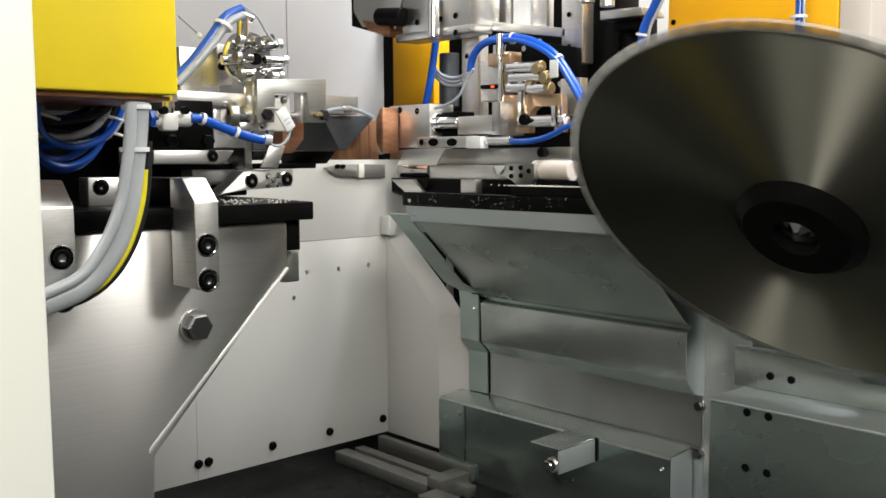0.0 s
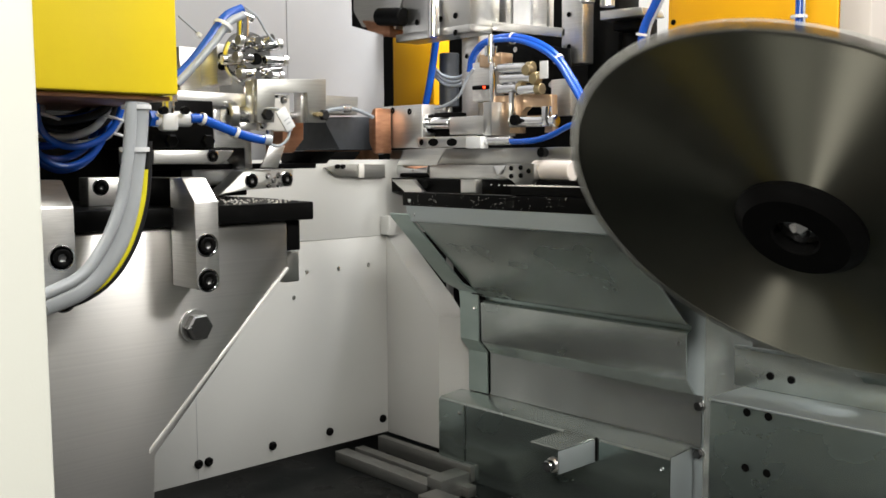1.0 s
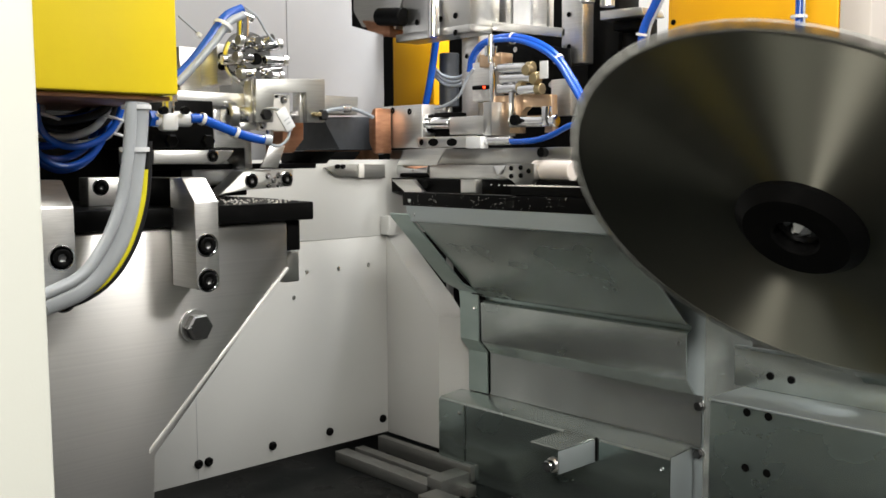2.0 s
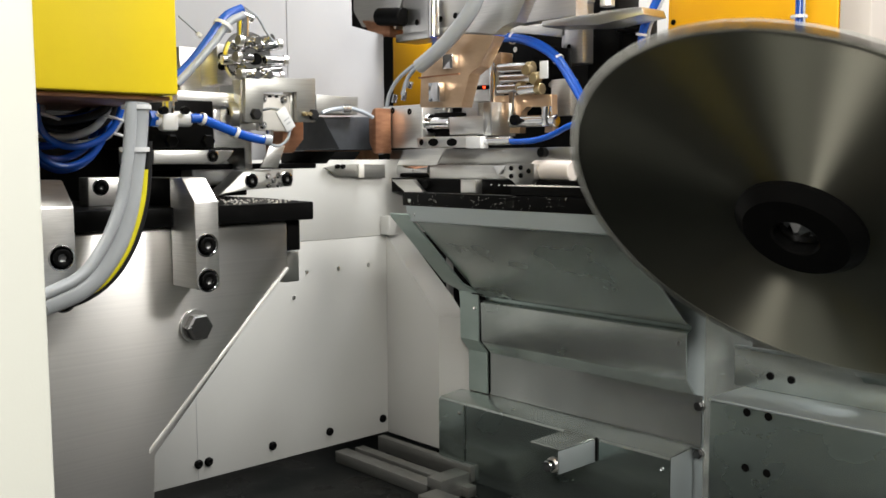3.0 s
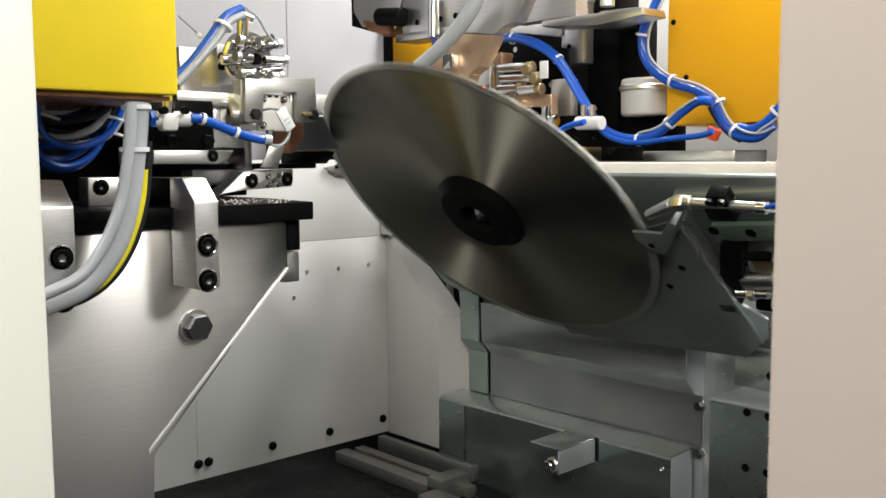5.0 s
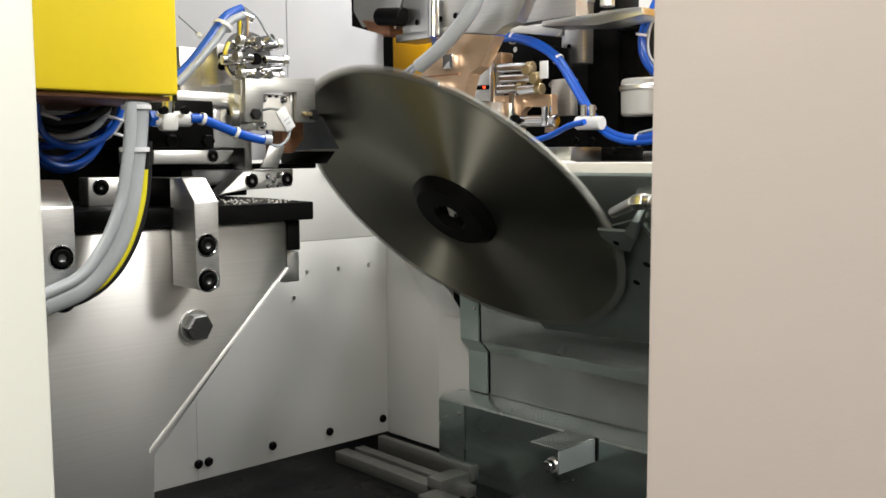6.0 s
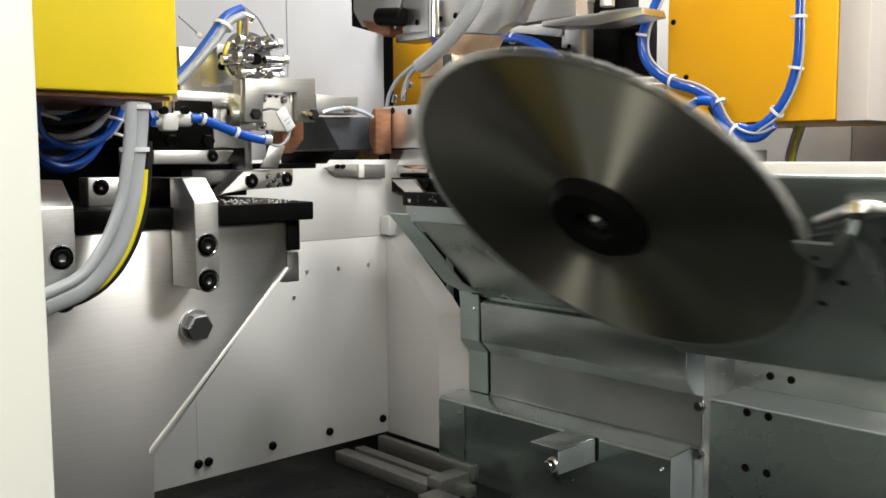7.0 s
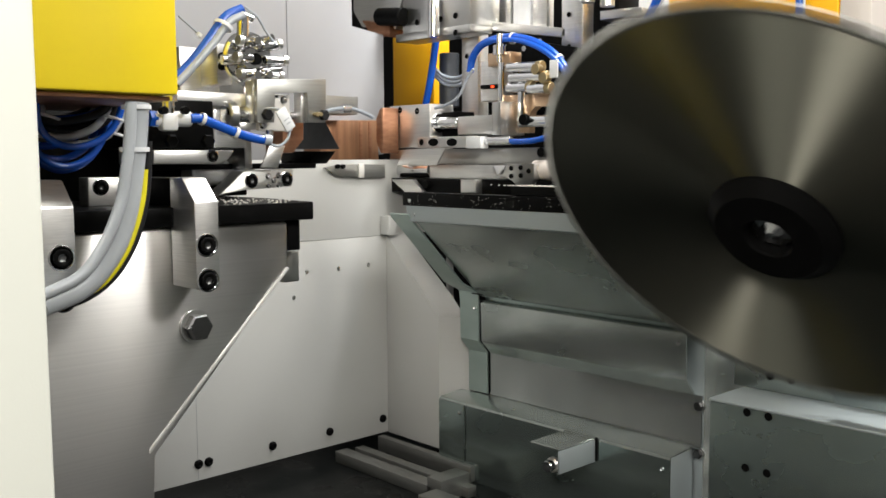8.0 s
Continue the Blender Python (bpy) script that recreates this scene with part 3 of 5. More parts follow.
def star_valve():
    t = thing("valve_cluster", (-0.98, 0.6075, 1.4703), "chrome valve cluster with radial push-in fittings", "valve")
    c = Vector((-0.98, 0.6075, 1.4703))
    part("valve_body", rod(c + Vector((-0.03, 0, 0)), c + Vector((0.0, 0, 0)), 0.02, 0.018, 24), CHROME, t)
    part("valve_disc", rod((-1.0, 0.607, 1.472), (-0.992, 0.607, 1.472), 0.0335, 0.0325, 40), CHROME, t, "polished round valve plate")
    part("valve_core", rod(c, c + Vector((0.004, 0, 0)), 0.007), BLACK, t)
    for z, l0, l1, r0, r1 in ((0.017, 0.006, 0.022, 0.004, 0.026), (0.0, 0.008, 0.026, 0.01, 0.034), (-0.017, 0.006, 0.022, 0.006, 0.027)):
        for s, a, b in ((-1, l0, l1), (1, r0, r1)):
            f = part("push_fitting", rod(c + Vector((0.004, s * a, z)), c + Vector((0.007, s * b, z * 1.1)), 0.0056, 0.0052, 14), CHROME, t)
            part("fitting_collar", rod(c + Vector((0.007, s * b, z * 1.1)), c + Vector((0.008, s * (b + 0.006), z * 1.15)), 0.0068, 0.0062, 12), STEEL, f)
    for y, z in ((-0.007, 0.02), (0.012, 0.024), (-0.008, -0.02), (0.009, -0.019)):
        part("face_fitting", rod(c + Vector((0, y, z)), c + Vector((0.018, y, z)), 0.0052, 0.0048, 14), CHROME, t)
    part("inlet_pipe", rod((-0.99, 0.5677, 1.4677), (-0.985, 0.5997, 1.4695), 0.006), CHROME, t)
    part("stem", rod((-0.99, 0.5973, 1.4963), (-0.99, 0.598, 1.5202), 0.0075), CHROME, t)
    part("stem_elbow", rod((-0.99, 0.5935, 1.5223), (-0.99, 0.6104, 1.5187), 0.005), CHROME, t)
    part("side_fitting", rod((-0.975, 0.6169, 1.4685), (-0.975, 0.6449, 1.4717), 0.0055), CHROME, t)
    part("side_fitting", rod((-0.975, 0.6126, 1.4842), (-0.975, 0.6381, 1.4888), 0.0055), CHROME, t)
    part("side_fitting", rod((-0.975, 0.6118, 1.4548), (-0.975, 0.6389, 1.4591), 0.0055), CHROME, t)


star_valve()


def fork_plate():
    t = thing("fork_plate", (-0.965, 0.64, 1.4), "brushed steel fork plate with hexagon bolts", "machine part")
    part("fork", prism([(0.5839, 1.4455), (0.6836, 1.4509), (0.6825, 1.3968), (0.6551, 1.3962), (0.656, 1.4336), (0.6077, 1.4314), (0.6068, 1.3951), (0.5824, 1.3945)], "x", -0.973, -0.965, 0.0008), FORK, t)
    part("fork_edge", box((-0.99, -0.9735), (0.6515, 0.6575), (1.3962, 1.434), 0.0008), ALU, t, "bright inner edge of the fork")
    part("fork_edge", box((-0.99, -0.9735), (0.5824, 0.5885), (1.3945, 1.4455), 0.0008), ALU, t)
    for y, z in ((0.5959, 1.4042), (0.6784, 1.4059)):
        part("hex_bolt", lathe([(0, 0), (0.0072, 0), (0.0072, 0.004), (0.006, 0.0055), (0, 0.0055)], (-0.965, y, z), (1, 0, 0), 6), RUBBER, t, "black hexagon bolt")
    for y in (0.6646, 0.6698):
        part("spacer", rod((-0.965, y, 1.4062), (-0.957, y, 1.4062), 0.0026), BRASSY, t)
    return t


def sensor_carrier():
    t = thing("sensor_carrier", (-0.98, 0.63, 1.385), "pale sensor carrier plate with a white wire marker", "machine part")
    part("carrier", box((-0.985, -0.9765), (0.6079, 0.6535), (1.385, 1.43), 0.0025), PALE_ALU, t, "bead-blasted aluminium carrier plate")
    part("carrier_block", box((-1.0, -0.982), (0.585, 0.66), (1.3865, 1.395), 0.001), ALU, t)
    small_screws(t, ((-0.9765, 0.6136, 1.4226), (-0.9765, 0.6431, 1.4231), (-0.9765, 0.6128, 1.3925)), (1, 0, 0), 0.0052, 0.004, CHROME)
    for y, z in ((0.6239, 1.4268), (0.6335, 1.427), (0.6102, 1.409), (0.6102, 1.398)):
        part("slot", box((-0.977, -0.9758), (y - 0.0024, y + 0.0024), (z - 0.0014, z + 0.0014), 0), RUBBER, t)
    part("cross_rod", rod((-0.99, 0.64, 1.405), (-0.99, 0.69, 1.4055), 0.0055), CHROME, t)
    turn = Matrix.Rotation(radians(33), 3, "X")
    tag = box((-0.0015, 0.0015), (-0.007, 0.007), (-0.0135, 0.0135), 0.0003)
    bmesh.ops.rotate(tag, verts=tag.verts, matrix=turn, cent=(0, 0, 0))
    bmesh.ops.translate(tag, verts=tag.verts, vec=(-0.935, 0.6185, 1.3977))
    lab = part("label_tag", tag, NYLON, t, "white wire marker tag")
    for w, z in ((0.008, -0.001), (0.006, -0.006)):
        b = box((0.0016, 0.0019), (-w / 2, w / 2), (z, z + 0.0014), 0)
        bmesh.ops.rotate(b, verts=b.verts, matrix=turn, cent=(0, 0, 0))
        bmesh.ops.translate(b, verts=b.verts, vec=(-0.935, 0.6185, 1.3977))
        part("print_bar", b, GREYCABLE, lab)
    part("sensor_wire", tube([(-0.97, 0.6095, 1.41), (-0.955, 0.6134, 1.4108), (-0.94, 0.6211, 1.4057), (-0.945, 0.6306, 1.3892), (-0.945, 0.6277, 1.3758), (-0.945, 0.6162, 1.3671), (-0.945, 0.603, 1.3683), (-0.945, 0.5854, 1.3722)], 0.0018, 8), CLEAR, t)
    part("wire_nut", rod((-0.95, 0.606, 1.377), (-0.95, 0.606, 1.3855), 0.005), CHROME, t)


sensor_carrier()
fork = fork_plate()


def tee_fitting():
    t = thing("tee_fitting", (-0.93, 0.4694, 1.3976), "white and chrome pneumatic tee fitting", "fitting")
    part("tee_run", rod((-0.93, 0.4502, 1.3936), (-0.93, 0.493, 1.3947), 0.0082), NYLON, t)
    part("tee_branch", rod((-0.93, 0.4688, 1.4172), (-0.93, 0.4681, 1.397), 0.0065), CHROME, t)
    part("tee_cap", lathe([(0, 0), (0.009, 0), (0.009, 0.007), (0, 0.007)], (-0.93, 0.4687, 1.4125), (0, 0, 1), 6), CHROME, t)
    part("tee_foot", box((-0.935, -0.92), (0.4565, 0.4758), (1.3812, 1.4001), 0.004), NYLON, t)
    for p in ((-0.922, 0.4567, 1.4023), (-0.922, 0.4811, 1.403)):
        part("plug", rod(p, Vector(p) + Vector((0.008, 0, 0)), 0.0042), BLACK, t)
    part("nut", lathe([(0, 0), (0.009, 0), (0.009, 0.008), (0, 0.008)], (-0.93, 0.4452, 1.394), (0, 1, 0), 6), BLUE, t)


tee_fitting()

h = hose_thing("air_hose", "blue air hose from the tee fitting to the fork plate", [("hose", BLUE, 0.0052, [(-0.925, 0.4903, 1.395), (-0.925, 0.5037, 1.3948), (-0.925, 0.5233, 1.3885), (-0.925, 0.5478, 1.3802), (-0.925, 0.5731, 1.3742), (-0.925, 0.5903, 1.3731)])],
               [((-0.925, 0.5051, 1.3948), (0, 1, -0.3), 0.006), ((-0.925, 0.5456, 1.3808), (0, 1, -0.4), 0.006)])
part("collar", tube([(-0.925, 0.5813, 1.3737), (-0.925, 0.5903, 1.3731)], 0.0062), CLEAR, h)
h = hose_thing("air_hose", "blue and clear air hoses rising to the valve cluster", [("hose", BLUE, 0.0056, [(-0.96, 0.4941, 1.4407), (-0.96, 0.5138, 1.4592), (-0.96, 0.537, 1.4871), (-0.96, 0.5578, 1.5128), (-0.96, 0.5787, 1.5238)])],
               [((-0.957, 0.5522, 1.5019), (0, 0.6, 1), 0.010), ((-0.97, 0.5285, 1.4911), (0, 0.6, 1), 0.003)])
part("clear_hose", tube([(-0.955, 0.4913, 1.4329), (-0.955, 0.5144, 1.4557), (-0.955, 0.5383, 1.4817), (-0.955, 0.5583, 1.506), (-0.955, 0.5784, 1.5168)], 0.0045), CLEAR, h)
part("thin_wire", tube([(-0.955, 0.5787, 1.5258), (-0.955, 0.5957, 1.516), (-0.955, 0.6067, 1.5008), (-0.955, 0.6203, 1.4856)], 0.0015), CLEAR, h)
part("thin_wire", tube([(-0.97, 0.5043, 1.51), (-0.97, 0.517, 1.5007), (-0.97, 0.5286, 1.4923)], 0.0012), CLEAR, h)
def cable_nest():
    t = thing("cable_nest", (-0.93, 0.38, 1.345), "loops of blue, black and grey hoses under the yellow cover", "hose bundle")
    deep = [(-0.93, 0.3301, 1.4153), (-0.93, 0.3336, 1.3749), (-0.93, 0.3488, 1.3531), (-0.93, 0.3708, 1.3475), (-0.93, 0.3954, 1.3587), (-0.93, 0.4106, 1.3829), (-0.93, 0.4191, 1.4163)]
    rnd = random.Random(9)
    for k in range(15):
        m = (BLUE, RUBBER, BLUE, GREYCABLE, RUBBER, BLUE, CLEAR, RUBBER)[k % 8]
        sag, side = rnd.uniform(-0.012, 0.05), rnd.uniform(-0.012, 0.012)
        pts = [Vector(p) + Vector((-0.004 * k + 0.01, side, sag * math.sin(math.pi * i / 6))) for i, p in enumerate(deep)]
        part("hose_loop", tube(pts, rnd.uniform(0.0032, 0.0048)), m, t)
    for p in ((-0.925, 0.4081, 1.3918), (-0.925, 0.4093, 1.3758), (-0.925, 0.3422, 1.3923)):
        part("cable_tie", tube([Vector(p) + Vector((0.0, -0.012, 0.004)), Vector(p) + Vector((0.008, 0, 0)), Vector(p) + Vector((0, 0.012, -0.003))], 0.0016, 6), NYLON, t)
    part("hose_manifold", box((-1.04, -1), (0.3883, 0.4377), (1.3745, 1.3987)), RUBBER, t)


cable_nest()

h = hose_thing("supply_cable", "thick grey supply cable with a yellow earth wire", [("grey_sheath", GREYCABLE, 0.0105, [(-0.81, 0.378, 1.4023), (-0.81, 0.3753, 1.3729), (-0.81, 0.3702, 1.3373), (-0.81, 0.3629, 1.3018), (-0.81, 0.3491, 1.2695), (-0.81, 0.3234, 1.2414), (-0.81, 0.2863, 1.2279)])],
               [((-0.81, 0.3768, 1.3982), (0, 0, 1), 0.0118), ((-0.81, 0.3737, 1.3602), (0, 0, 1), 0.0118)])
part("grey_core", tube([(-0.8, 0.3676, 1.4014), (-0.8, 0.3654, 1.3725), (-0.8, 0.3598, 1.3375), (-0.8, 0.3524, 1.3077), (-0.8, 0.3357, 1.2737), (-0.8, 0.3148, 1.2506), (-0.8, 0.2808, 1.2369)], 0.005), GREYCABLE, h)
part("earth_wire", tube([(-0.812, 0.3826, 1.3422), (-0.812, 0.3794, 1.3165), (-0.812, 0.372, 1.2911), (-0.812, 0.3603, 1.266), (-0.812, 0.3395, 1.2422), (-0.812, 0.3087, 1.2277)], 0.0042), EARTH, h)
part("black_wire", tube([(-0.815, 0.3893, 1.368), (-0.815, 0.3867, 1.3266), (-0.815, 0.38, 1.2957), (-0.815, 0.3693, 1.2703), (-0.815, 0.3513, 1.246), (-0.815, 0.3249, 1.2292), (-0.815, 0.2879, 1.2213)], 0.0038), RUBBER, h)
def arm_bracket():
    t = thing("arm_bracket", (-1.0, 0.62, 1.31), "steel swing arm bracket with six screws", "machine part")
    part("arm", prism([(0.5631, 1.3071), (0.6002, 1.3369), (0.6724, 1.3389), (0.6702, 1.3167), (0.598, 1.3136)], "x", -1.03, -1.0, 0.002), FORK, t)
    for p in ((-1, 0.6102, 1.3251), (-1, 0.6611, 1.3262)):
        socket_screw(t, p, (1, 0, 0), 0.0065, 0.004)
    small_screws(t, ((-1, 0.6337, 1.3302), (-1, 0.6486, 1.3307), (-1, 0.6342, 1.319), (-1, 0.6491, 1.3194), (-1, 0.6418, 1.3252)), (1, 0, 0), 0.004, 0.003, CHROME)


arm_bracket()
# backing block added so that the depth behind the near head stays dark
nh = thing("dark_gap_block", (-1.2, 0.4, 0.8), "added black backing block that makes the dark gap behind the near grinding head", "machine part")
part("gap_shade_body", box((-1.3, -1.1), (0.2, 0.665), (1.303, 1.42), 0.003), BLACK, nh)
part("gap_shade_riser", box((-1.34, -1.1), (0.2, 0.56), (1.42, 1.45), 0.003), STEEL, nh)

# ---- wheel zone between the heads ----
wz = thing("workpiece_bar", (-1.1, 0.72, 1.35), "slate grey steel bar with a slanted cut end", "workpiece")
bar = prism([(-1.105, 1.41), (-1.0329, 1.4076), (-0.9962, 1.3641), (-1.105, 1.3654)], "y", 0.742, 0.752, 0)
for v in bar.verts:
    if v.co.y > 0.75:
        v.co.x -= 0.03
part("bar_body", bar, SLATE, wz)
part("bar_foot", prism([(-1.143, 1.3626), (-1.0514, 1.3617), (-1.0733, 1.3448), (-1.1437, 1.3448)], "y", 0.747, 0.777, 0.001), BLACK, wz)
jl = thing("bronze_jaw", (-1.0, 0.7, 1.36), "bronze jaw block with chamfered corners beside the near head", "jaw", "bronze jaws")
part("jaw_block", prism([(0.6571, 1.4005), (0.6851, 1.4012), (0.6893, 1.3977), (0.6888, 1.3762), (0.6729, 1.3589), (0.656, 1.3589)], "x", -1.04, -1.0, 0.002), COPPER, jl)

offcut = thing("workpiece_offcut", (-1.4, 1.0489, 1.4001), "slate grey steel offcut with a slanted end", "workpiece")
part("offcut_body", prism([(0.8608, 1.4254), (1.1257, 1.4333), (1.1256, 1.428), (1.0574, 1.3678), (0.8591, 1.3672)], "x", -1.43, -1.4, 0.003), SLATE, offcut)
part("offcut_foot", prism([(0.8591, 1.3653), (1.02, 1.3656), (1.0, 1.3422), (0.8584, 1.3433)], "x", -1.42, -1.4, 0.001), BLACK, offcut)
wheel = thing("bronze_block", (-1.46, 1.1208, 1.3807), "bronze support block between the jaws, upright reflections put into its colour", "bronze block")
part("block_body", prism([(1.0372, 1.424), (1.1663, 1.4271), (1.1706, 1.3341), (1.0576, 1.3352), (1.0282, 1.3661)], "x", -1.495, -1.44, 0.003), BANDED, wheel)
# two strips in the other bronze paint soft upright reflections
for y in (1.1205, 1.143):
    part("reflection_band", box((-1.4405, -1.4388), (y, y + 0.007), (1.342, 1.4225), 0.0006), COPPER, wheel)
part("block_stud", rod((-1.43, 1.115, 1.336), (-1.43, 1.115, 1.35), 0.005), CHROME, wheel)
rs = thing("rest_rail", (-1.352, 1.05, 1.316), "steel rest rail under the bronze block", "machine part")
part("rail_sheet", prism([(0.9745, 1.3363), (1.0055, 1.342), (1.1127, 1.3412), (1.1123, 1.316), (1.0051, 1.3199)], "x", -1.3585, -1.352, 0.001), FORK, rs)
part("rail_pin", box((-1.352, -1.348), (1.0476, 1.0602), (1.317, 1.3427), 0.001), PALE_ALU, rs, "bright upright pin")
part("rail_stop", rod((-1.352, 1.0, 1.338), (-1.346, 1.0, 1.338), 0.004), BLACK, rs)
part("rail_stop", rod((-1.352, 1.012, 1.338), (-1.346, 1.012, 1.338), 0.004), BLACK, rs)
tp = thing("steel_bracket", (-1.35, 1.0, 1.43), "grey steel bracket behind the wheel guard", "machine part")
part("bracket_body", box((-1.43, -1.38), (0.9786, 1.0725), (1.4328, 1.4653)), FORK, tp)
part("bracket_pipe", tube([(-1.33, 0.9547, 1.4308), (-1.33, 0.9789, 1.4374), (-1.33, 1.0159, 1.4405), (-1.33, 1.0475, 1.4335), (-1.33, 1.0668, 1.426)], 0.0036, 10), CLEAR, tp)
part("pipe_nut", rod((-1.33, 0.9972, 1.4389), (-1.33, 1.0134, 1.4395), 0.008), CHROME, tp)


# ---- far grinding head ----
def far_jaw():
    t = thing("clamp_jaw", (-1.309, 1.15, 1.4067), "bright clamp jaw with a bronze face and drilled block", "clamp jaw")
    part("bronze_face", prism([(-1.385, 1.4247), (-1.373, 1.444), (-1.3635, 1.446), (-1.3635, 1.3612), (-1.3715, 1.3612), (-1.385, 1.3825)], "y", 1.10, 1.139, 0.003), COPPER, t, "chamfered bronze face")
    b = part("jaw_block", box((-1.3924, -1.2789), (1.14, 1.2), (1.3716, 1.45), 0.002), ALU, t)
    for p in ((-1.3617, 1.14, 1.4417), (-1.313, 1.14, 1.4377), (-1.3776, 1.14, 1.3903)):
        part("socket_hole", lathe([(0.0055, 0), (0.006, 0.0006), (0.0045, 0.0008), (0, -0.0002)], p, (0, -1, 0), 14), BLACK, b)
    part("black_sleeve", box((-1.3157, -1.2342), (1.17, 1.21), (1.3813, 1.435)), BLACK, t)
    part("guide_rod", rod((-1.3012, 1.16, 1.416), (-1.2206, 1.16, 1.4135), 0.011), CHROME, t)
    part("guide_collar", rod((-1.2997, 1.16, 1.416), (-1.2748, 1.16, 1.4152), 0.018), CHROME, t)
    part("slide_block", box((-1.2174, -1.1287), (1.15, 1.2), (1.3922, 1.4245), 0.002), ALU, t)
    part("end_plate", box((-1.1278, -1.1077), (1.145, 1.205), (1.3899, 1.4461), 0.001), STEEL, t)
    return t


jaw = far_jaw()


SIGNAL = mat("red_signal", (0.8, 0.03, 0.01), 0, 0.3)
SIGNAL.node_tree.nodes["Principled BSDF"].inputs["Emission Color"].default_value = (1, 0.06, 0.01, 1)
SIGNAL.node_tree.nodes["Principled BSDF"].inputs["Emission Strength"].default_value = 3.0


def far_valves():
    t = thing("grinding_head", (-1.1, 1.2, 1.304), "far grinding head with tan fork, valve cylinders and sensors", "grinding head")
    part("tan_fork", prism([(-1.154, 1.4603), (-1.0141, 1.4557), (-1.0112, 1.3928), (-1.0284, 1.3932), (-1.0286, 1.4277), (-1.0386, 1.4375), (-1.0689, 1.4388), (-1.0817, 1.4299), (-1.0842, 1.3936), (-1.154, 1.3953)], "y", 1.19, 1.205, 0.001), TAN, t, "tan anodised fork plate")
    part("mount_plate", box((-1.2191, -1.1677), (1.21, 1.24), (1.4531, 1.5234)), ALU, t)
    part("tan_block", box((-1.1917, -1.1376), (1.2, 1.23), (1.5126, 1.5352)), TAN, t)
    part("cross_fitting", rod((-1.1574, 1.195, 1.5664), (-1.1574, 1.195, 1.5176), 0.0055), CHROME, t)
    part("fitting_nut", rod((-1.1574, 1.195, 1.5469), (-1.1574, 1.195, 1.5294), 0.0115), CHROME, t)
    part("upright_bar", box((-1.147, -1.1374), (1.18, 1.186), (1.3929, 1.5155), 0.0008), CHROME, t)
    part("upright_bar", box((-1.0966, -1.0849), (1.175, 1.181), (1.4031, 1.4848), 0.0008), CHROME, t)
    for p, q in (((-1.1226, 1.18, 1.5044), (-1.0576, 1.18, 1.5015)), ((-1.1172, 1.18, 1.4868), (-1.045, 1.18, 1.4839)), ((-1.1226, 1.18, 1.4698), (-1.0779, 1.18, 1.4691)), ((-1.0707, 1.175, 1.4647), (-1.033, 1.175, 1.4644))):
        f = part("valve_cylinder", rod(p, q, 0.0085), CHROME, t)
        part("cylinder_cap", rod(q, Vector(q) + Vector((0.012, 0, 0)), 0.0095), BRASSY, f)
    part("brass_plug", rod((-1.0437, 1.17, 1.4952), Vector((-1.0437, 1.17, 1.4952)) - Vector((0, 0.012, 0)), 0.009), BRASSY, t)
    part("brass_plug", rod((-1.0275, 1.17, 1.4803), Vector((-1.0275, 1.17, 1.4803)) - Vector((0, 0.012, 0)), 0.009), BRASSY, t)
    part("marker_tag", box((-1.0183, -1.0014), (1.165, 1.167), (1.4798, 1.5078), 0.0003), NYLON, t, "white marker tag")
    part("bright_stop", box((-1.0186, -1.004), (1.17, 1.18), (1.4026, 1.4356)), CHROME, t)
    part("spindle", rod((-1.0946, 1.18, 1.4129), (-0.9944, 1.18, 1.4115), 0.010), CHROME, t)
    part("knob", rod(Vector((-1.0724, 1.17, 1.4148)), Vector((-1.0724, 1.17, 1.4148)) - Vector((0, 0.01, 0)), 0.009), BLACK, t)
    part("sensor_light", rod(Vector((-1.1776, 1.2, 1.4769)), Vector((-1.1776, 1.2, 1.4769)) - Vector((0, 0.004, 0)), 0.002), SIGNAL, t, "small red signal light")
    part("sensor_body", rod((-1.2112, 1.205, 1.4781), (-1.1629, 1.205, 1.4773), 0.004), BLACK, t)
    part("back_plate", prism([(-1.2332, 1.5757), (-1.0625, 1.5418), (-1.055, 1.425), (-1.2331, 1.4316)], "y", 1.29, 1.3, 0.001), BLACK, t, "black back plate")
    for p in ((-1.1861, 1.289, 1.5506), (-1.196, 1.289, 1.5391), (-1.1473, 1.289, 1.5603), (-1.0999, 1.289, 1.4815)):
        part("plate_hole", lathe([(0.004, 0), (0.005, 0.0006), (0.003, 0.0006), (0, 0)], p, (0, -1, 0), 12), STEEL, t)
    part("side_plate", box((-1.075, -1.0308), (1.26, 1.28), (1.424, 1.4869)), ALU, t)
    return t


head_top = far_valves()


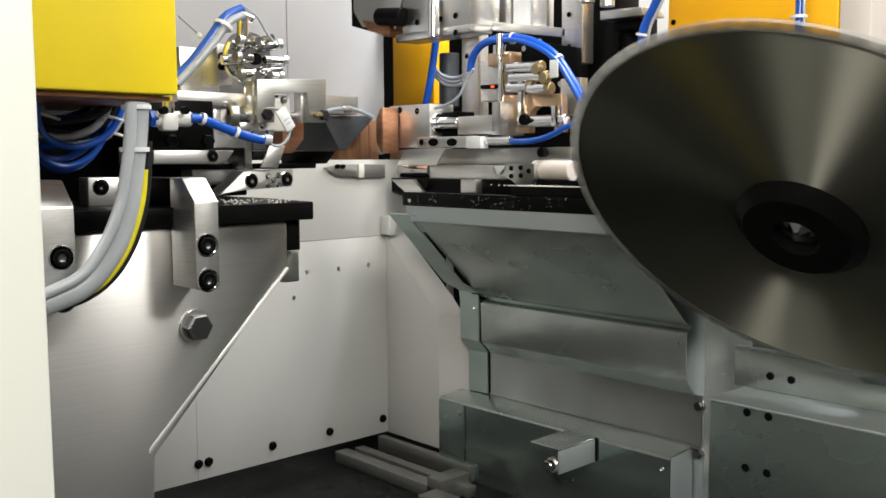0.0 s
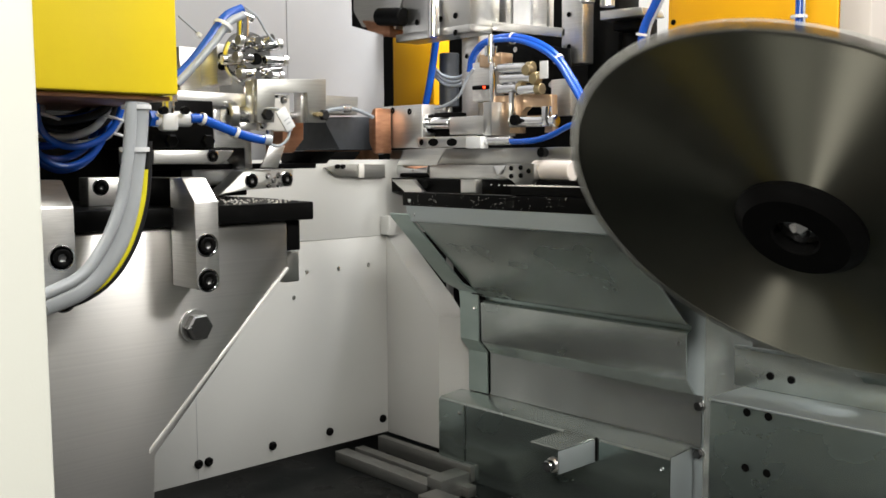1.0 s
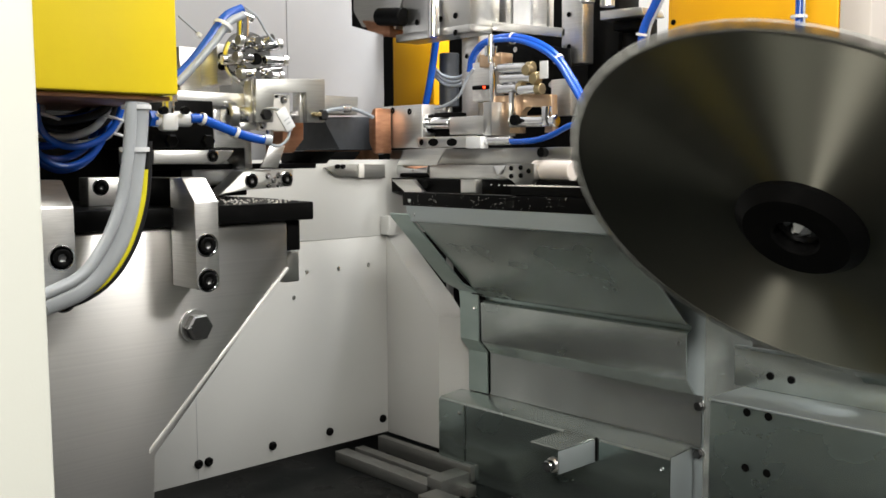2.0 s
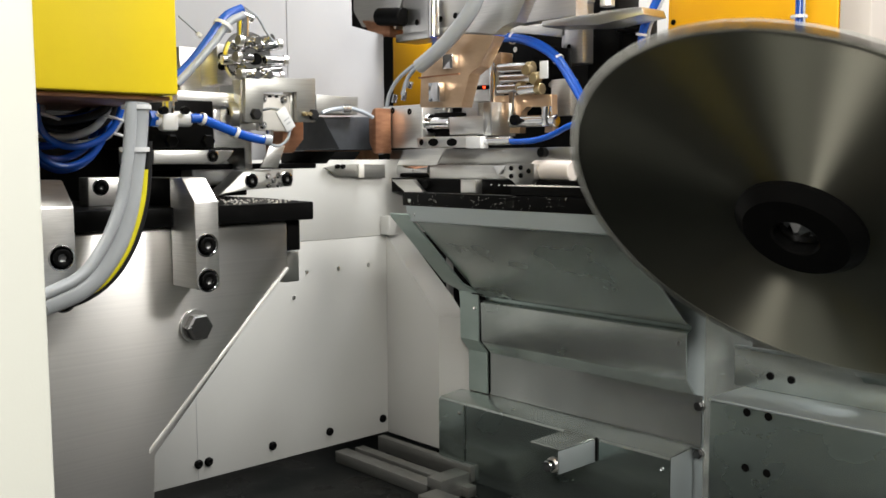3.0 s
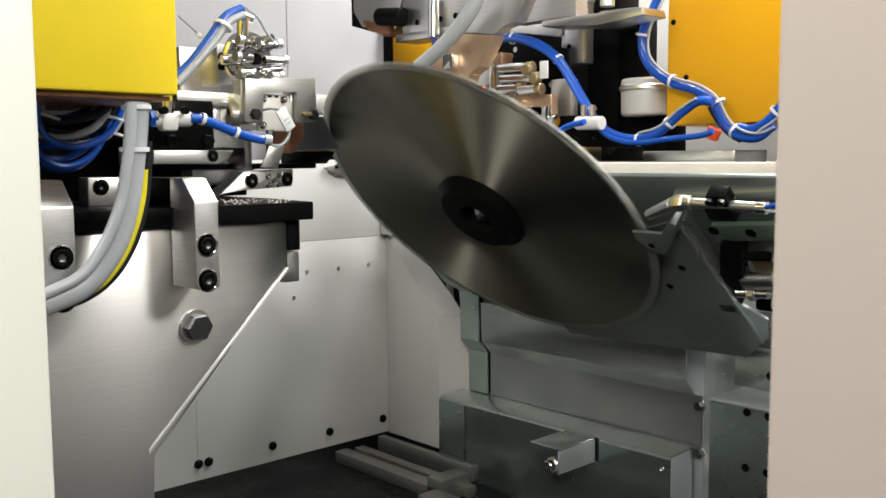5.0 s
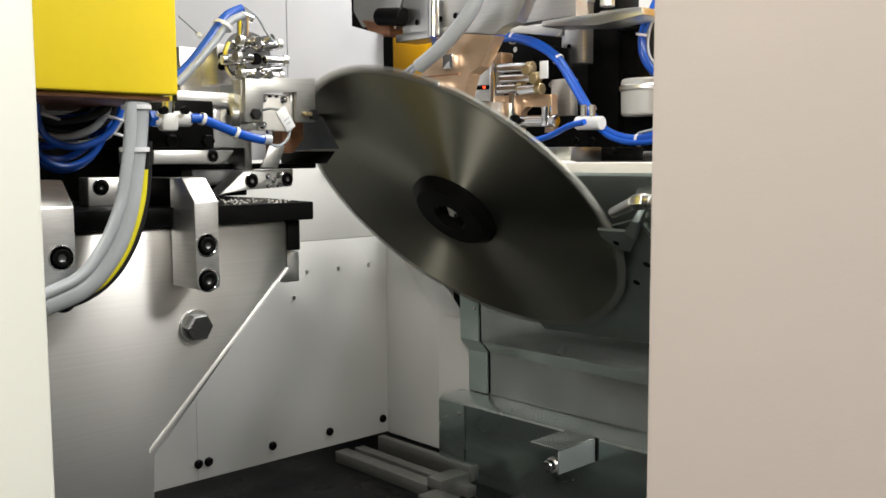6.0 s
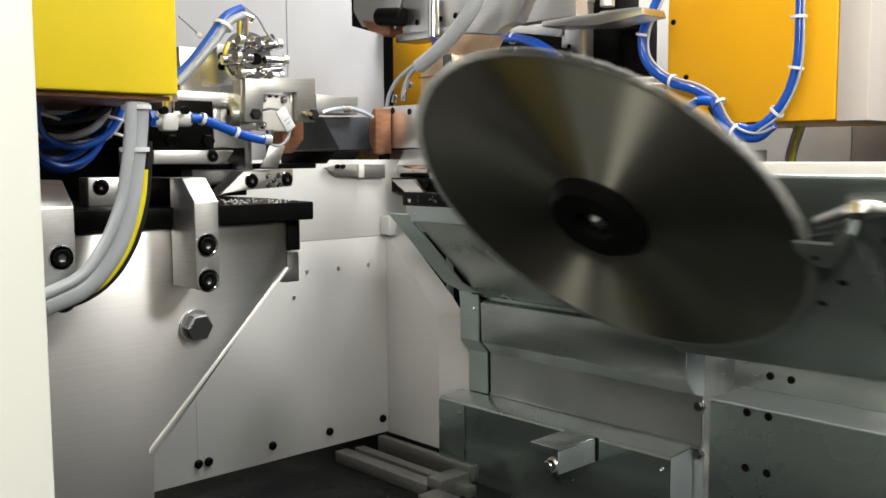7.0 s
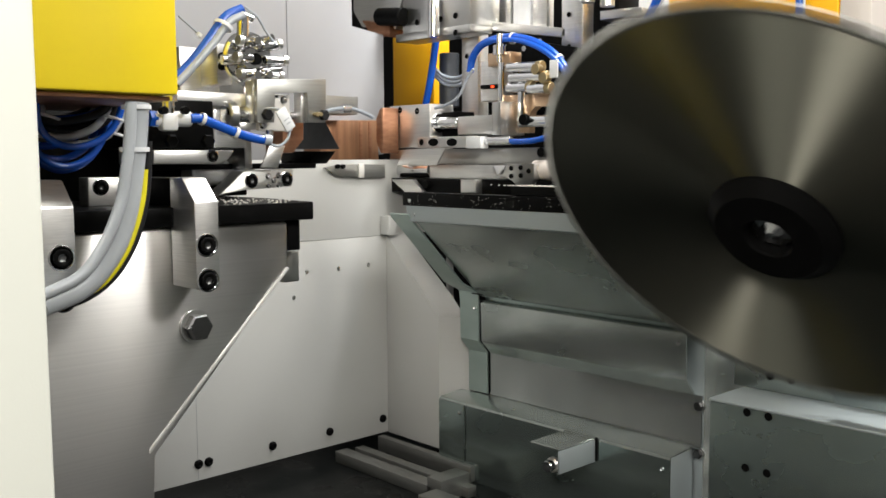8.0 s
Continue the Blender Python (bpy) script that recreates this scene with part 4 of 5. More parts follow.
def far_slide():
    t = thing("far_slide", (-1.1, 1.2, 1.288), "silver slide rails, slotted bar and roller under the clamp jaw", "machine slide")
    s = part("slotted_bar", box((-1.2819, -1.1361), (1.13, 1.142), (1.3699, 1.3897), 0.001), ALU, t)
    part("round_hole", lathe([(0.0055, 0), (0.006, 0.0006), (0.0045, 0.0008), (0, 0)], (-1.2695, 1.13, 1.3809), (0, -1, 0), 14), BLACK, s)
    for p in ((-1.2376, 1.13, 1.3803), (-1.1893, 1.13, 1.3795)):
        bm = lathe([(0.0065, 0), (0.007, 0.0006), (0.005, 0.0008), (0, 0)], (0, 0, 0), (0, -1, 0), 18)
        bmesh.ops.scale(bm, vec=(1.9, 1, 1), verts=bm.verts)
        bmesh.ops.translate(bm, vec=p, verts=bm.verts)
        part("oval_slot", bm, BLACK, s)
    part("white_block", box((-1.1503, -1.1148), (1.125, 1.145), (1.368, 1.3881)), NYLON, t)
    part("fitting_row", rod((-1.1297, 1.14, 1.3805), (-1.0574, 1.14, 1.3802), 0.007), CHROME, t)
    part("bent_sheet", prism([(-1.2935, 1.3679), (-1.1853, 1.3696), (-1.2087, 1.3393), (-1.3162, 1.3392)], "y", 1.11, 1.113, 0.0006), ALU, t)
    part("slide_rail", box((-1.3955, -0.9481), (1.16, 1.24), (1.341, 1.3684)), STEEL, t)
    part("lower_rail", box((-1.2597, -1.0573), (1.14, 1.22), (1.3147, 1.3401)), ALU, t)
    part("rail_end", box((-1.551, -1.4441), (1.2, 1.26), (1.3117, 1.3405)), ALU, t)
    part("rail_cylinder", rod((-1.3959, 1.16, 1.3289), (-1.274, 1.16, 1.3295), 0.013), CHROME, t)
    part("screw_plate", prism([(-1.0857, 1.3403), (-0.9944, 1.3422), (-0.9942, 1.317), (-1.0123, 1.2922), (-1.0434, 1.3164), (-1.0753, 1.3254)], "y", 1.125, 1.14, 0.001), STEEL, t)
    small_screws(t, ((-1.0434, 1.125, 1.3348), (-1.0223, 1.125, 1.3358), (-1.0434, 1.125, 1.3219), (-1.0222, 1.125, 1.323), (-1.0051, 1.125, 1.3304)), (0, -1, 0), 0.0042, 0.003, BLACK)
    part("white_pointer", prism([(-1.0809, 1.3385), (-1.0552, 1.3385), (-1.068, 1.3245)], "y", 1.12, 1.124, 0.0005), NYLON, t)
    part("roller", rod((-1.0127, 1.15, 1.3319), (-0.934, 1.15, 1.3305), 0.016), CREAM, t, "cream plastic roller")
    part("roller_screw", rod(Vector((-0.9924, 1.15, 1.3601)), Vector((-0.9924, 1.15, 1.3601)) - Vector((0, 0.012, 0)), 0.008), BLACK, t)
    part("dark_bar", box((-1.3833, -0.9049), (1.135, 1.185), (1.2893, 1.3153)), BLACK, t)
    part("diagonal_link", prism([(-1.3448, 1.3128), (-1.2838, 1.3135), (-1.2562, 1.2915), (-1.303, 1.2884)], "y", 1.12, 1.13, 0.001), ALU, t)
    for p in ((-1.292, 1.134, 1.3038), (-1.2579, 1.134, 1.3044)):
        part("round_boss", rod(p, Vector(p) - Vector((0, 0.008, 0)), 0.008), BLACK, t)
    part("bright_block", box((-1.158, -1.1208), (1.12, 1.15), (1.2922, 1.3153)), ALU, t)
    return t


far_slide()

# upper machinery
um = thing("lift_frame", (-1.15, 1.35, 1.288), "upright lift frame with linear rails behind the far head", "machine frame")
part("left_rail", box((-1.3602, -1.314), (1.32, 1.35), (1.4016, 1.728)), ALU, um, "drilled aluminium rail")
for p in ((-1.3443, 1.319, 1.6472), (-1.3445, 1.319, 1.5977), (-1.3447, 1.319, 1.5535)):
    part("rail_hole", lathe([(0.004, 0), (0.0048, 0.0006), (0.003, 0.0006), (0, 0)], p, (0, -1, 0), 12), BLACK, um)
part("profile", box((-1.278, -1.2451), (1.34, 1.36), (1.6019, 1.7193)), ALU, um)
part("profile", box((-1.2392, -1.196), (1.34, 1.36), (1.5973, 1.7127)), NYLON, um)
part("profile", box((-1.1903, -1.1542), (1.34, 1.36), (1.5926, 1.7059)), ALU, um)
part("cross_rail", prism([(-1.2748, 1.6134), (-1.0858, 1.581), (-1.0857, 1.5651), (-1.2748, 1.5964)], "y", 1.31, 1.34, 0.001), ALU, um)
rr = part("right_rail", box((-1.0938, -1.0454), (1.31, 1.34), (1.5172, 1.6865)), ALU, um, "drilled aluminium rail")
for p in ((-1.0762, 1.309, 1.6034), (-1.0756, 1.309, 1.5473)):
    part("rail_hole", lathe([(0.004, 0), (0.0048, 0.0006), (0.003, 0.0006), (0, 0)], p, (0, -1, 0), 12), BLACK, rr)
part("dark_column", box((-1.0739, -1.0063), (1.36, 1.42), (1.3446, 1.6889)), BLACK, um)
part("dark_column", box((-1.0068, -0.9733), (1.37, 1.43), (1.4788, 1.5958)), BLACK, um)
part("top_bracket", prism([(-1.001, 1.5996), (-0.917, 1.597), (-0.9112, 1.5836), (-1.0008, 1.5844)], "y", 1.3, 1.36, 0.001), STEEL, um)
part("bracket_foot", box((-0.996, -0.9434), (1.33, 1.37), (1.5687, 1.5933)), BLACK, um)
for p in ((-1.012, 1.28, 1.6129), (-0.9705, 1.28, 1.6013), (-0.9882, 1.28, 1.6192)):
    part("bolt", rod(p, Vector(p) + Vector((0, 0, 0.02)), 0.012), STEEL, um)
part("motor_body", rod((-0.9467, 1.36, 1.4229), (-0.9478, 1.36, 1.4854), 0.042, 0.042, 32), WHITE, um, "white motor housing")
part("motor_ring", rod((-0.9474, 1.36, 1.4633), (-0.9476, 1.36, 1.4758), 0.045, 0.045, 32), ALU, um)
part("motor_foot", box((-1.0881, -0.9171), (1.38, 1.44), (1.3424, 1.4304)), BLACK, um)
part("shelf_plate", box((-1.095, -0.7425), (1.3, 1.4), (1.3391, 1.3614)), ALU, um)
part("dark_rail", box((-1.0852, -0.8938), (1.25, 1.28), (1.347, 1.3677)), BLACK, um)
for p in ((-1.0032, 1.245, 1.3793), (-0.9698, 1.245, 1.3787), (-0.9292, 1.245, 1.3615)):
    part("rail_bolt", rod(p, Vector(p) - Vector((0, 0.008, 0)), 0.006), BLACK, um)

ut = thing("upper_slide", (-1.4, 1.3, 1.6), "steel upper slide block with tapped holes", "machine part")
part("slide_block", box((-1.4593, -1.2649), (1.25, 1.33), (1.6019, 1.7219)), STEEL, ut)
for p in ((-1.4536, 1.249, 1.6227), (-1.414, 1.249, 1.6207), (-1.3447, 1.249, 1.6196), (-1.3037, 1.249, 1.6214), (-1.3039, 1.249, 1.5897)):
    part("tapped_hole", lathe([(0.005, 0), (0.006, 0.0006), (0.004, 0.0006), (0, 0)], p, (0, -1, 0), 12), BLACK, ut)
part("dark_cylinder", rod((-1.5197, 1.24, 1.6427), (-1.443, 1.24, 1.6341), 0.018), BLACK, ut)
part("side_plate", prism([(-1.6334, 1.7172), (-1.4654, 1.6947), (-1.4933, 1.6166), (-1.6057, 1.633), (-1.6346, 1.6696)], "y", 1.26, 1.3, 0.002), ALU, ut)
part("bronze_shoe", prism([(-1.5927, 1.6449), (-1.4993, 1.6255), (-1.4997, 1.6004), (-1.5645, 1.6114)], "y", 1.25, 1.3, 0.002), COPPER, ut)
part("fitting", rod((-1.3485, 1.235, 1.6549), (-1.3491, 1.235, 1.5845), 0.011), CHROME, ut)
part("foot_plate", box((-1.4816, -1.2651), (1.25, 1.31), (1.5877, 1.6029)), STEEL, ut)
ur = thing("tubing_bundle", (-1.4727, 1.4, 1.5099), "dark blue hose and grey tubing in the shade behind the jaw", "hose bundle")
part("blue_tube", tube([(-1.5383, 1.38, 1.4614), (-1.5193, 1.38, 1.5239), (-1.5004, 1.38, 1.6066)], 0.008), BLUE, ur)
for k in range(3):
    part("grey_tube", tube([Vector(p) + Vector((0, 0.0, 0.008 * k)) for p in [(-1.5265, 1.4, 1.5315), (-1.4904, 1.4, 1.511), (-1.4464, 1.4, 1.5083), (-1.4121, 1.4, 1.5297)]], 0.004), CLEAR, ur)
part("filter_bowl", rod((-1.503, 1.42, 1.4637), (-1.5022, 1.42, 1.5797), 0.022), SLATE, ur)
part("bowl_stand", rod((-1.503, 1.42, 1.4662), (-1.5030, 1.42, 0.8), 0.008), STEEL, ur)

# hoses of the far head
h = hose_thing("air_hose", "blue air hose arching over the far grinding head", [("hose", BLUE, 0.0068, [(-1.235, 1.22, 1.5089), (-1.229, 1.22, 1.533), (-1.2086, 1.22, 1.5535), (-1.1732, 1.22, 1.5622), (-1.1254, 1.22, 1.5615), (-1.0731, 1.22, 1.5469), (-1.029, 1.22, 1.5205), (-0.996, 1.22, 1.481), (-0.9685, 1.22, 1.4427), (-0.9392, 1.22, 1.4051), (-0.9054, 1.22, 1.3863), (-0.8622, 1.22, 1.3801), (-0.8261, 1.22, 1.3888), (-0.7917, 1.22, 1.4132), (-0.7585, 1.22, 1.4326), (-0.7333, 1.22, 1.4314)])],
               [((-1.1281, 1.22, 1.5598), (1, 0, -0.2), 0.009), ((-1.0253, 1.22, 1.5155), (1, 0, -1), 0.009), ((-0.9567, 1.22, 1.4285), (1, 0, -1.4), 0.009), ((-0.8621, 1.22, 1.3783), (1, 0, 0), 0.009), ((-0.8063, 1.22, 1.4027), (1, 0, 0.8), 0.009)])
part("second_hose", tube([(-1.1705, 1.21, 1.5591), (-1.1161, 1.21, 1.5549), (-1.0642, 1.21, 1.5387), (-1.0218, 1.21, 1.5118), (-0.9901, 1.21, 1.4727), (-0.9627, 1.21, 1.4348), (-0.9337, 1.21, 1.3994), (-0.8979, 1.21, 1.3798), (-0.855, 1.21, 1.3737), (-0.8041, 1.21, 1.378), (-0.7464, 1.21, 1.3826), (-0.7262, 1.21, 1.3887)], 0.0045), BLUE, h)
part("clear_hose", tube([(-0.8553, 1.21, 1.3885), (-0.8195, 1.21, 1.397), (-0.7854, 1.21, 1.421), (-0.7552, 1.21, 1.4369)], 0.002), CLEAR, h)
h = hose_thing("air_hose", "blue and clear hoses looped across the orange cover", [("hose", BLUE, 0.0066, [(-0.8544, 1.275, 1.6233), (-0.8747, 1.275, 1.591), (-0.8954, 1.275, 1.5535), (-0.8948, 1.275, 1.5177), (-0.8759, 1.275, 1.4894), (-0.8387, 1.275, 1.4666), (-0.798, 1.275, 1.4538), (-0.7683, 1.275, 1.4351), (-0.7503, 1.275, 1.4047), (-0.7245, 1.275, 1.383), (-0.6926, 1.275, 1.379), (-0.6667, 1.275, 1.3963)])],
               [((-0.8932, 1.272, 1.5468), (0.2, 0, 1), 0.010), ((-0.8368, 1.272, 1.4699), (1, 0, -0.4), 0.010), ((-0.755, 1.272, 1.4327), (0.6, 0, -1), 0.010), ((-0.6327, 1.272, 1.5459), (0, 0, 1), 0.010), ((-0.6346, 1.272, 1.4758), (0.2, 0, 1), 0.010), ((-0.6614, 1.272, 1.4154), (1, 0, 1), 0.010), ((-0.7276, 1.272, 1.3897), (1, 0, -0.6), 0.010)])
part("clear_hose", tube([(-0.8415, 1.268, 1.6206), (-0.8594, 1.268, 1.5867), (-0.8777, 1.268, 1.5537), (-0.8791, 1.268, 1.5185), (-0.8617, 1.268, 1.4942), (-0.8302, 1.268, 1.4744), (-0.7889, 1.268, 1.4615), (-0.7566, 1.268, 1.441), (-0.735, 1.268, 1.4066), (-0.7115, 1.268, 1.3893), (-0.6845, 1.268, 1.3853), (-0.663, 1.268, 1.3937)], 0.0022), CLEAR, h)
part("right_hose", tube([(-0.6333, 1.275, 1.5927), (-0.6328, 1.275, 1.5539), (-0.6329, 1.275, 1.5072), (-0.6368, 1.275, 1.4722), (-0.6491, 1.275, 1.4374), (-0.6689, 1.275, 1.4102), (-0.6974, 1.275, 1.3923), (-0.7248, 1.275, 1.3956)], 0.0066), BLUE, h)
part("right_clear", tube([(-0.6241, 1.268, 1.5906), (-0.6236, 1.268, 1.5522), (-0.6229, 1.268, 1.5058), (-0.6266, 1.268, 1.4687), (-0.6388, 1.268, 1.4349), (-0.6582, 1.268, 1.4072), (-0.689, 1.268, 1.387)], 0.0018), CLEAR, h)
part("dark_wire", tube([(-0.7759, 1.28, 1.4271), (-0.7609, 1.28, 1.4052), (-0.7414, 1.28, 1.3851), (-0.7225, 1.28, 1.3747)], 0.003), RUBBER, h)
part("red_plug", tube([(-0.7598, 1.26, 1.3794), (-0.7525, 1.26, 1.3935)], 0.011), RED, h)
h = hose_thing("air_hose", "blue air hose running under the clamp jaw to a tee", [("hose", BLUE, 0.0048, [(-1.0923, 1.14, 1.3808), (-1.0511, 1.14, 1.3782), (-1.0078, 1.14, 1.3793), (-0.9722, 1.14, 1.3867), (-0.9378, 1.14, 1.3999), (-0.9046, 1.14, 1.4058)])],
               [])
part("thin_hose", tube([(-1.2435, 1.14, 1.4409), (-1.2139, 1.14, 1.4456), (-1.1821, 1.14, 1.4597), (-1.1624, 1.14, 1.4876), (-1.1457, 1.14, 1.5036)], 0.0025), CLEAR, h)
tf = thing("tee_fitting", (-0.9408, 1.2, 1.4092), "nickel tee fitting on the blue hose", "fitting")
part("tee_body", rod((-0.9672, 1.2, 1.4074), (-0.9172, 1.2, 1.4058), 0.011), NYLON, tf)
for p, q in (((-0.9545, 1.2, 1.4124), (-0.9548, 1.2, 1.4359)), ((-0.9374, 1.2, 1.4118), (-0.9377, 1.2, 1.4351))):
    part("tee_branch", rod(p, q, 0.005), CHROME, tf)
h = hose_thing("supply_cable", "grey and yellow cables dropping behind the orange cover", [("grey_sheath", GREYCABLE, 0.009, [(-0.7303, 1.5, 1.4233), (-0.7419, 1.5, 1.3911), (-0.7525, 1.5, 1.3537), (-0.7565, 1.5, 1.3205)])],
               [])
part("earth_wire", tube([(-0.7317, 1.49, 1.4092), (-0.7404, 1.49, 1.3769), (-0.7471, 1.49, 1.3396)], 0.004), EARTH, h)
part("dark_wire", tube([(-0.9495, 1.45, 1.3903), (-0.9443, 1.45, 1.3651), (-0.9276, 1.45, 1.3479)], 0.005), RUBBER, h)
# ---- hood that is lowered over the far jaw ----
def wheel_hood():
    t = thing("wheel_hood", (-1.2249, 1.09, 1.4793), "tan and silver wheel hood with inspection windows and coolant hoses", "hood")
    part("hood_sheet", prism([(-1.2348, 1.5187), (-1.191, 1.5324), (-1.146, 1.56), (-1.0569, 1.5475), (-1.0903, 1.5001), (-1.1167, 1.4911), (-1.1331, 1.4364), (-1.2402, 1.4411)], "y", 1.10, 1.125, 0.002), TAN, t, "tan hood plate")
    part("hood_top", prism([(-1.1447, 1.5618), (-1.0118, 1.6739), (-0.9483, 1.6635), (-1.0115, 1.5638), (-1.042, 1.561), (-1.0557, 1.5492)], "y", 1.10, 1.125, 0.002), ALU, t, "bright upper hood sheet")
    for a in (box((-1.1645, -1.1411), (1.085, 1.1), (1.5008, 1.525), 0.001), box((-1.2005, -1.1733), (1.085, 1.1), (1.4481, 1.4805), 0.001)):
        part("window_plate", a, CHROME, t)
    part("hood_seam", box((-1.2417, -1.1389), (1.0985, 1.1015), (1.4909, 1.4938), 0), COPPER, t)
    part("main_hose", tube([(-1.0598, 1.07, 1.6528), (-1.07, 1.07, 1.6018), (-1.105, 1.07, 1.5659), (-1.1524, 1.07, 1.5341), (-1.2064, 1.07, 1.5076)], 0.0125), GREYCABLE, t, "thick grey coolant hose")
    part("thin_hose", tube([(-1.1733, 1.07, 1.5266), (-1.224, 1.07, 1.5089), (-1.2618, 1.07, 1.4903), (-1.2854, 1.07, 1.4671), (-1.2952, 1.07, 1.4428)], 0.0035), CLEAR, t)
    part("thin_hose", tube([(-1.1609, 1.065, 1.528), (-1.2008, 1.065, 1.5097), (-1.2303, 1.065, 1.4899), (-1.2457, 1.065, 1.4618)], 0.0035), CLEAR, t)
    part("hood_arm", box((-1.09, -1.04), (1.12, 1.305), (1.67, 1.71), 0.001), STEEL, t)
    part("top_block", box((-1.1256, -0.9881), (1.22, 1.25), (1.5827, 1.6999)), ALU, t, "bright cross block of the lift")
    part("top_bracket", prism([(-1.0457, 1.578), (-0.8465, 1.578), (-0.8412, 1.5657), (-0.9259, 1.5596), (-1.0431, 1.5685)], "y", 1.2, 1.26, 0.001), STEEL, t)
    for p, q in (((-1.2699, 1.07, 1.4633), (-1.2747, 1.07, 1.4498)), ((-1.2454, 1.07, 1.4679), (-1.2487, 1.07, 1.4525)), ((-1.2288, 1.07, 1.4824), (-1.2334, 1.07, 1.473))):
        part("nozzle", rod(p, q, 0.0045), CHROME, t)
    return t


hood = wheel_hood()


# ---- blade carriage ----
BLADE_Y, BLADE_Z, BLADE_TILT = 0.871, 1.2838, 134.5


def carriage_pose(x, y=BLADE_Y, z=BLADE_Z, tilt=BLADE_TILT):
    return Matrix.Translation((x, y, z)) @ pose(0, 0, 0, tilt, 0, 0)


def blade_carriage():
    t = new("blade_carriage")
    ORIGIN[t.name] = Vector((0, 0, 0))
    tagged(t, "sliding blade carriage of galvanised and white painted plates", "machine carriage")
    return t


carriage = blade_carriage()
IVORY = mat("milled_warm_aluminium", (0.82, 0.78, 0.72), 0.25, 0.4, (0.74, 0.7, 0.64), (60, 200, 12), 0.6, 0.06, 0.05)


def saw_blade():
    R = 0.2395
    bm = lathe([(0.02, -0.0016), (0.09, -0.0016), (0.16, -0.0016), (R, -0.0016), (R, 0.0016), (0.02, 0.0016), (0.02, -0.0016)], (0, 0, 0), (0, 0, 1), 128)
    t = solid("saw_blade", bm, BLADE, "large ground steel circular saw blade spinning on its arbor", "saw blade", (0, 0, 0))
    bm = bmesh.new()
    k = 72
    for i in range(k):
        a = 2 * math.pi * i / k
        b = a + 2 * math.pi / k * 0.55
        c = a + 2 * math.pi / k * 0.9
        pts = [(R - 0.001, a), (R + 0.0105, a + 0.004), (R + 0.0095, b), (R - 0.001, c)]
        prism([(r * math.cos(w), r * math.sin(w)) for r, w in pts], "z", -0.0022, 0.0022, 0, bm)
    part("teeth", bm, TOOTH, t, "carbide-tipped teeth")
    part("flange", lathe([(0.022, 0.003), (0.0645, 0.0018), (0.0645, 0.006), (0.052, 0.017), (0.024, 0.017), (0.022, 0.015), (0.022, 0.003)], (0, 0, 0), (0, 0, 1), 64), BLACK, t, "black clamping flange")
    part("arbor", lathe([(0, 0.012), (0.004, 0.012), (0.012, 0.006), (0.0215, 0.005), (0.0215, -0.03), (0, -0.03)], (0, 0, 0), (0, 0, 1), 6), CHROME, t, "bright hexagon arbor")
    return t


TOOTH = mat("worn_tooth_steel", (0.24, 0.24, 0.22), 0.9, 0.5)
blade = saw_blade()


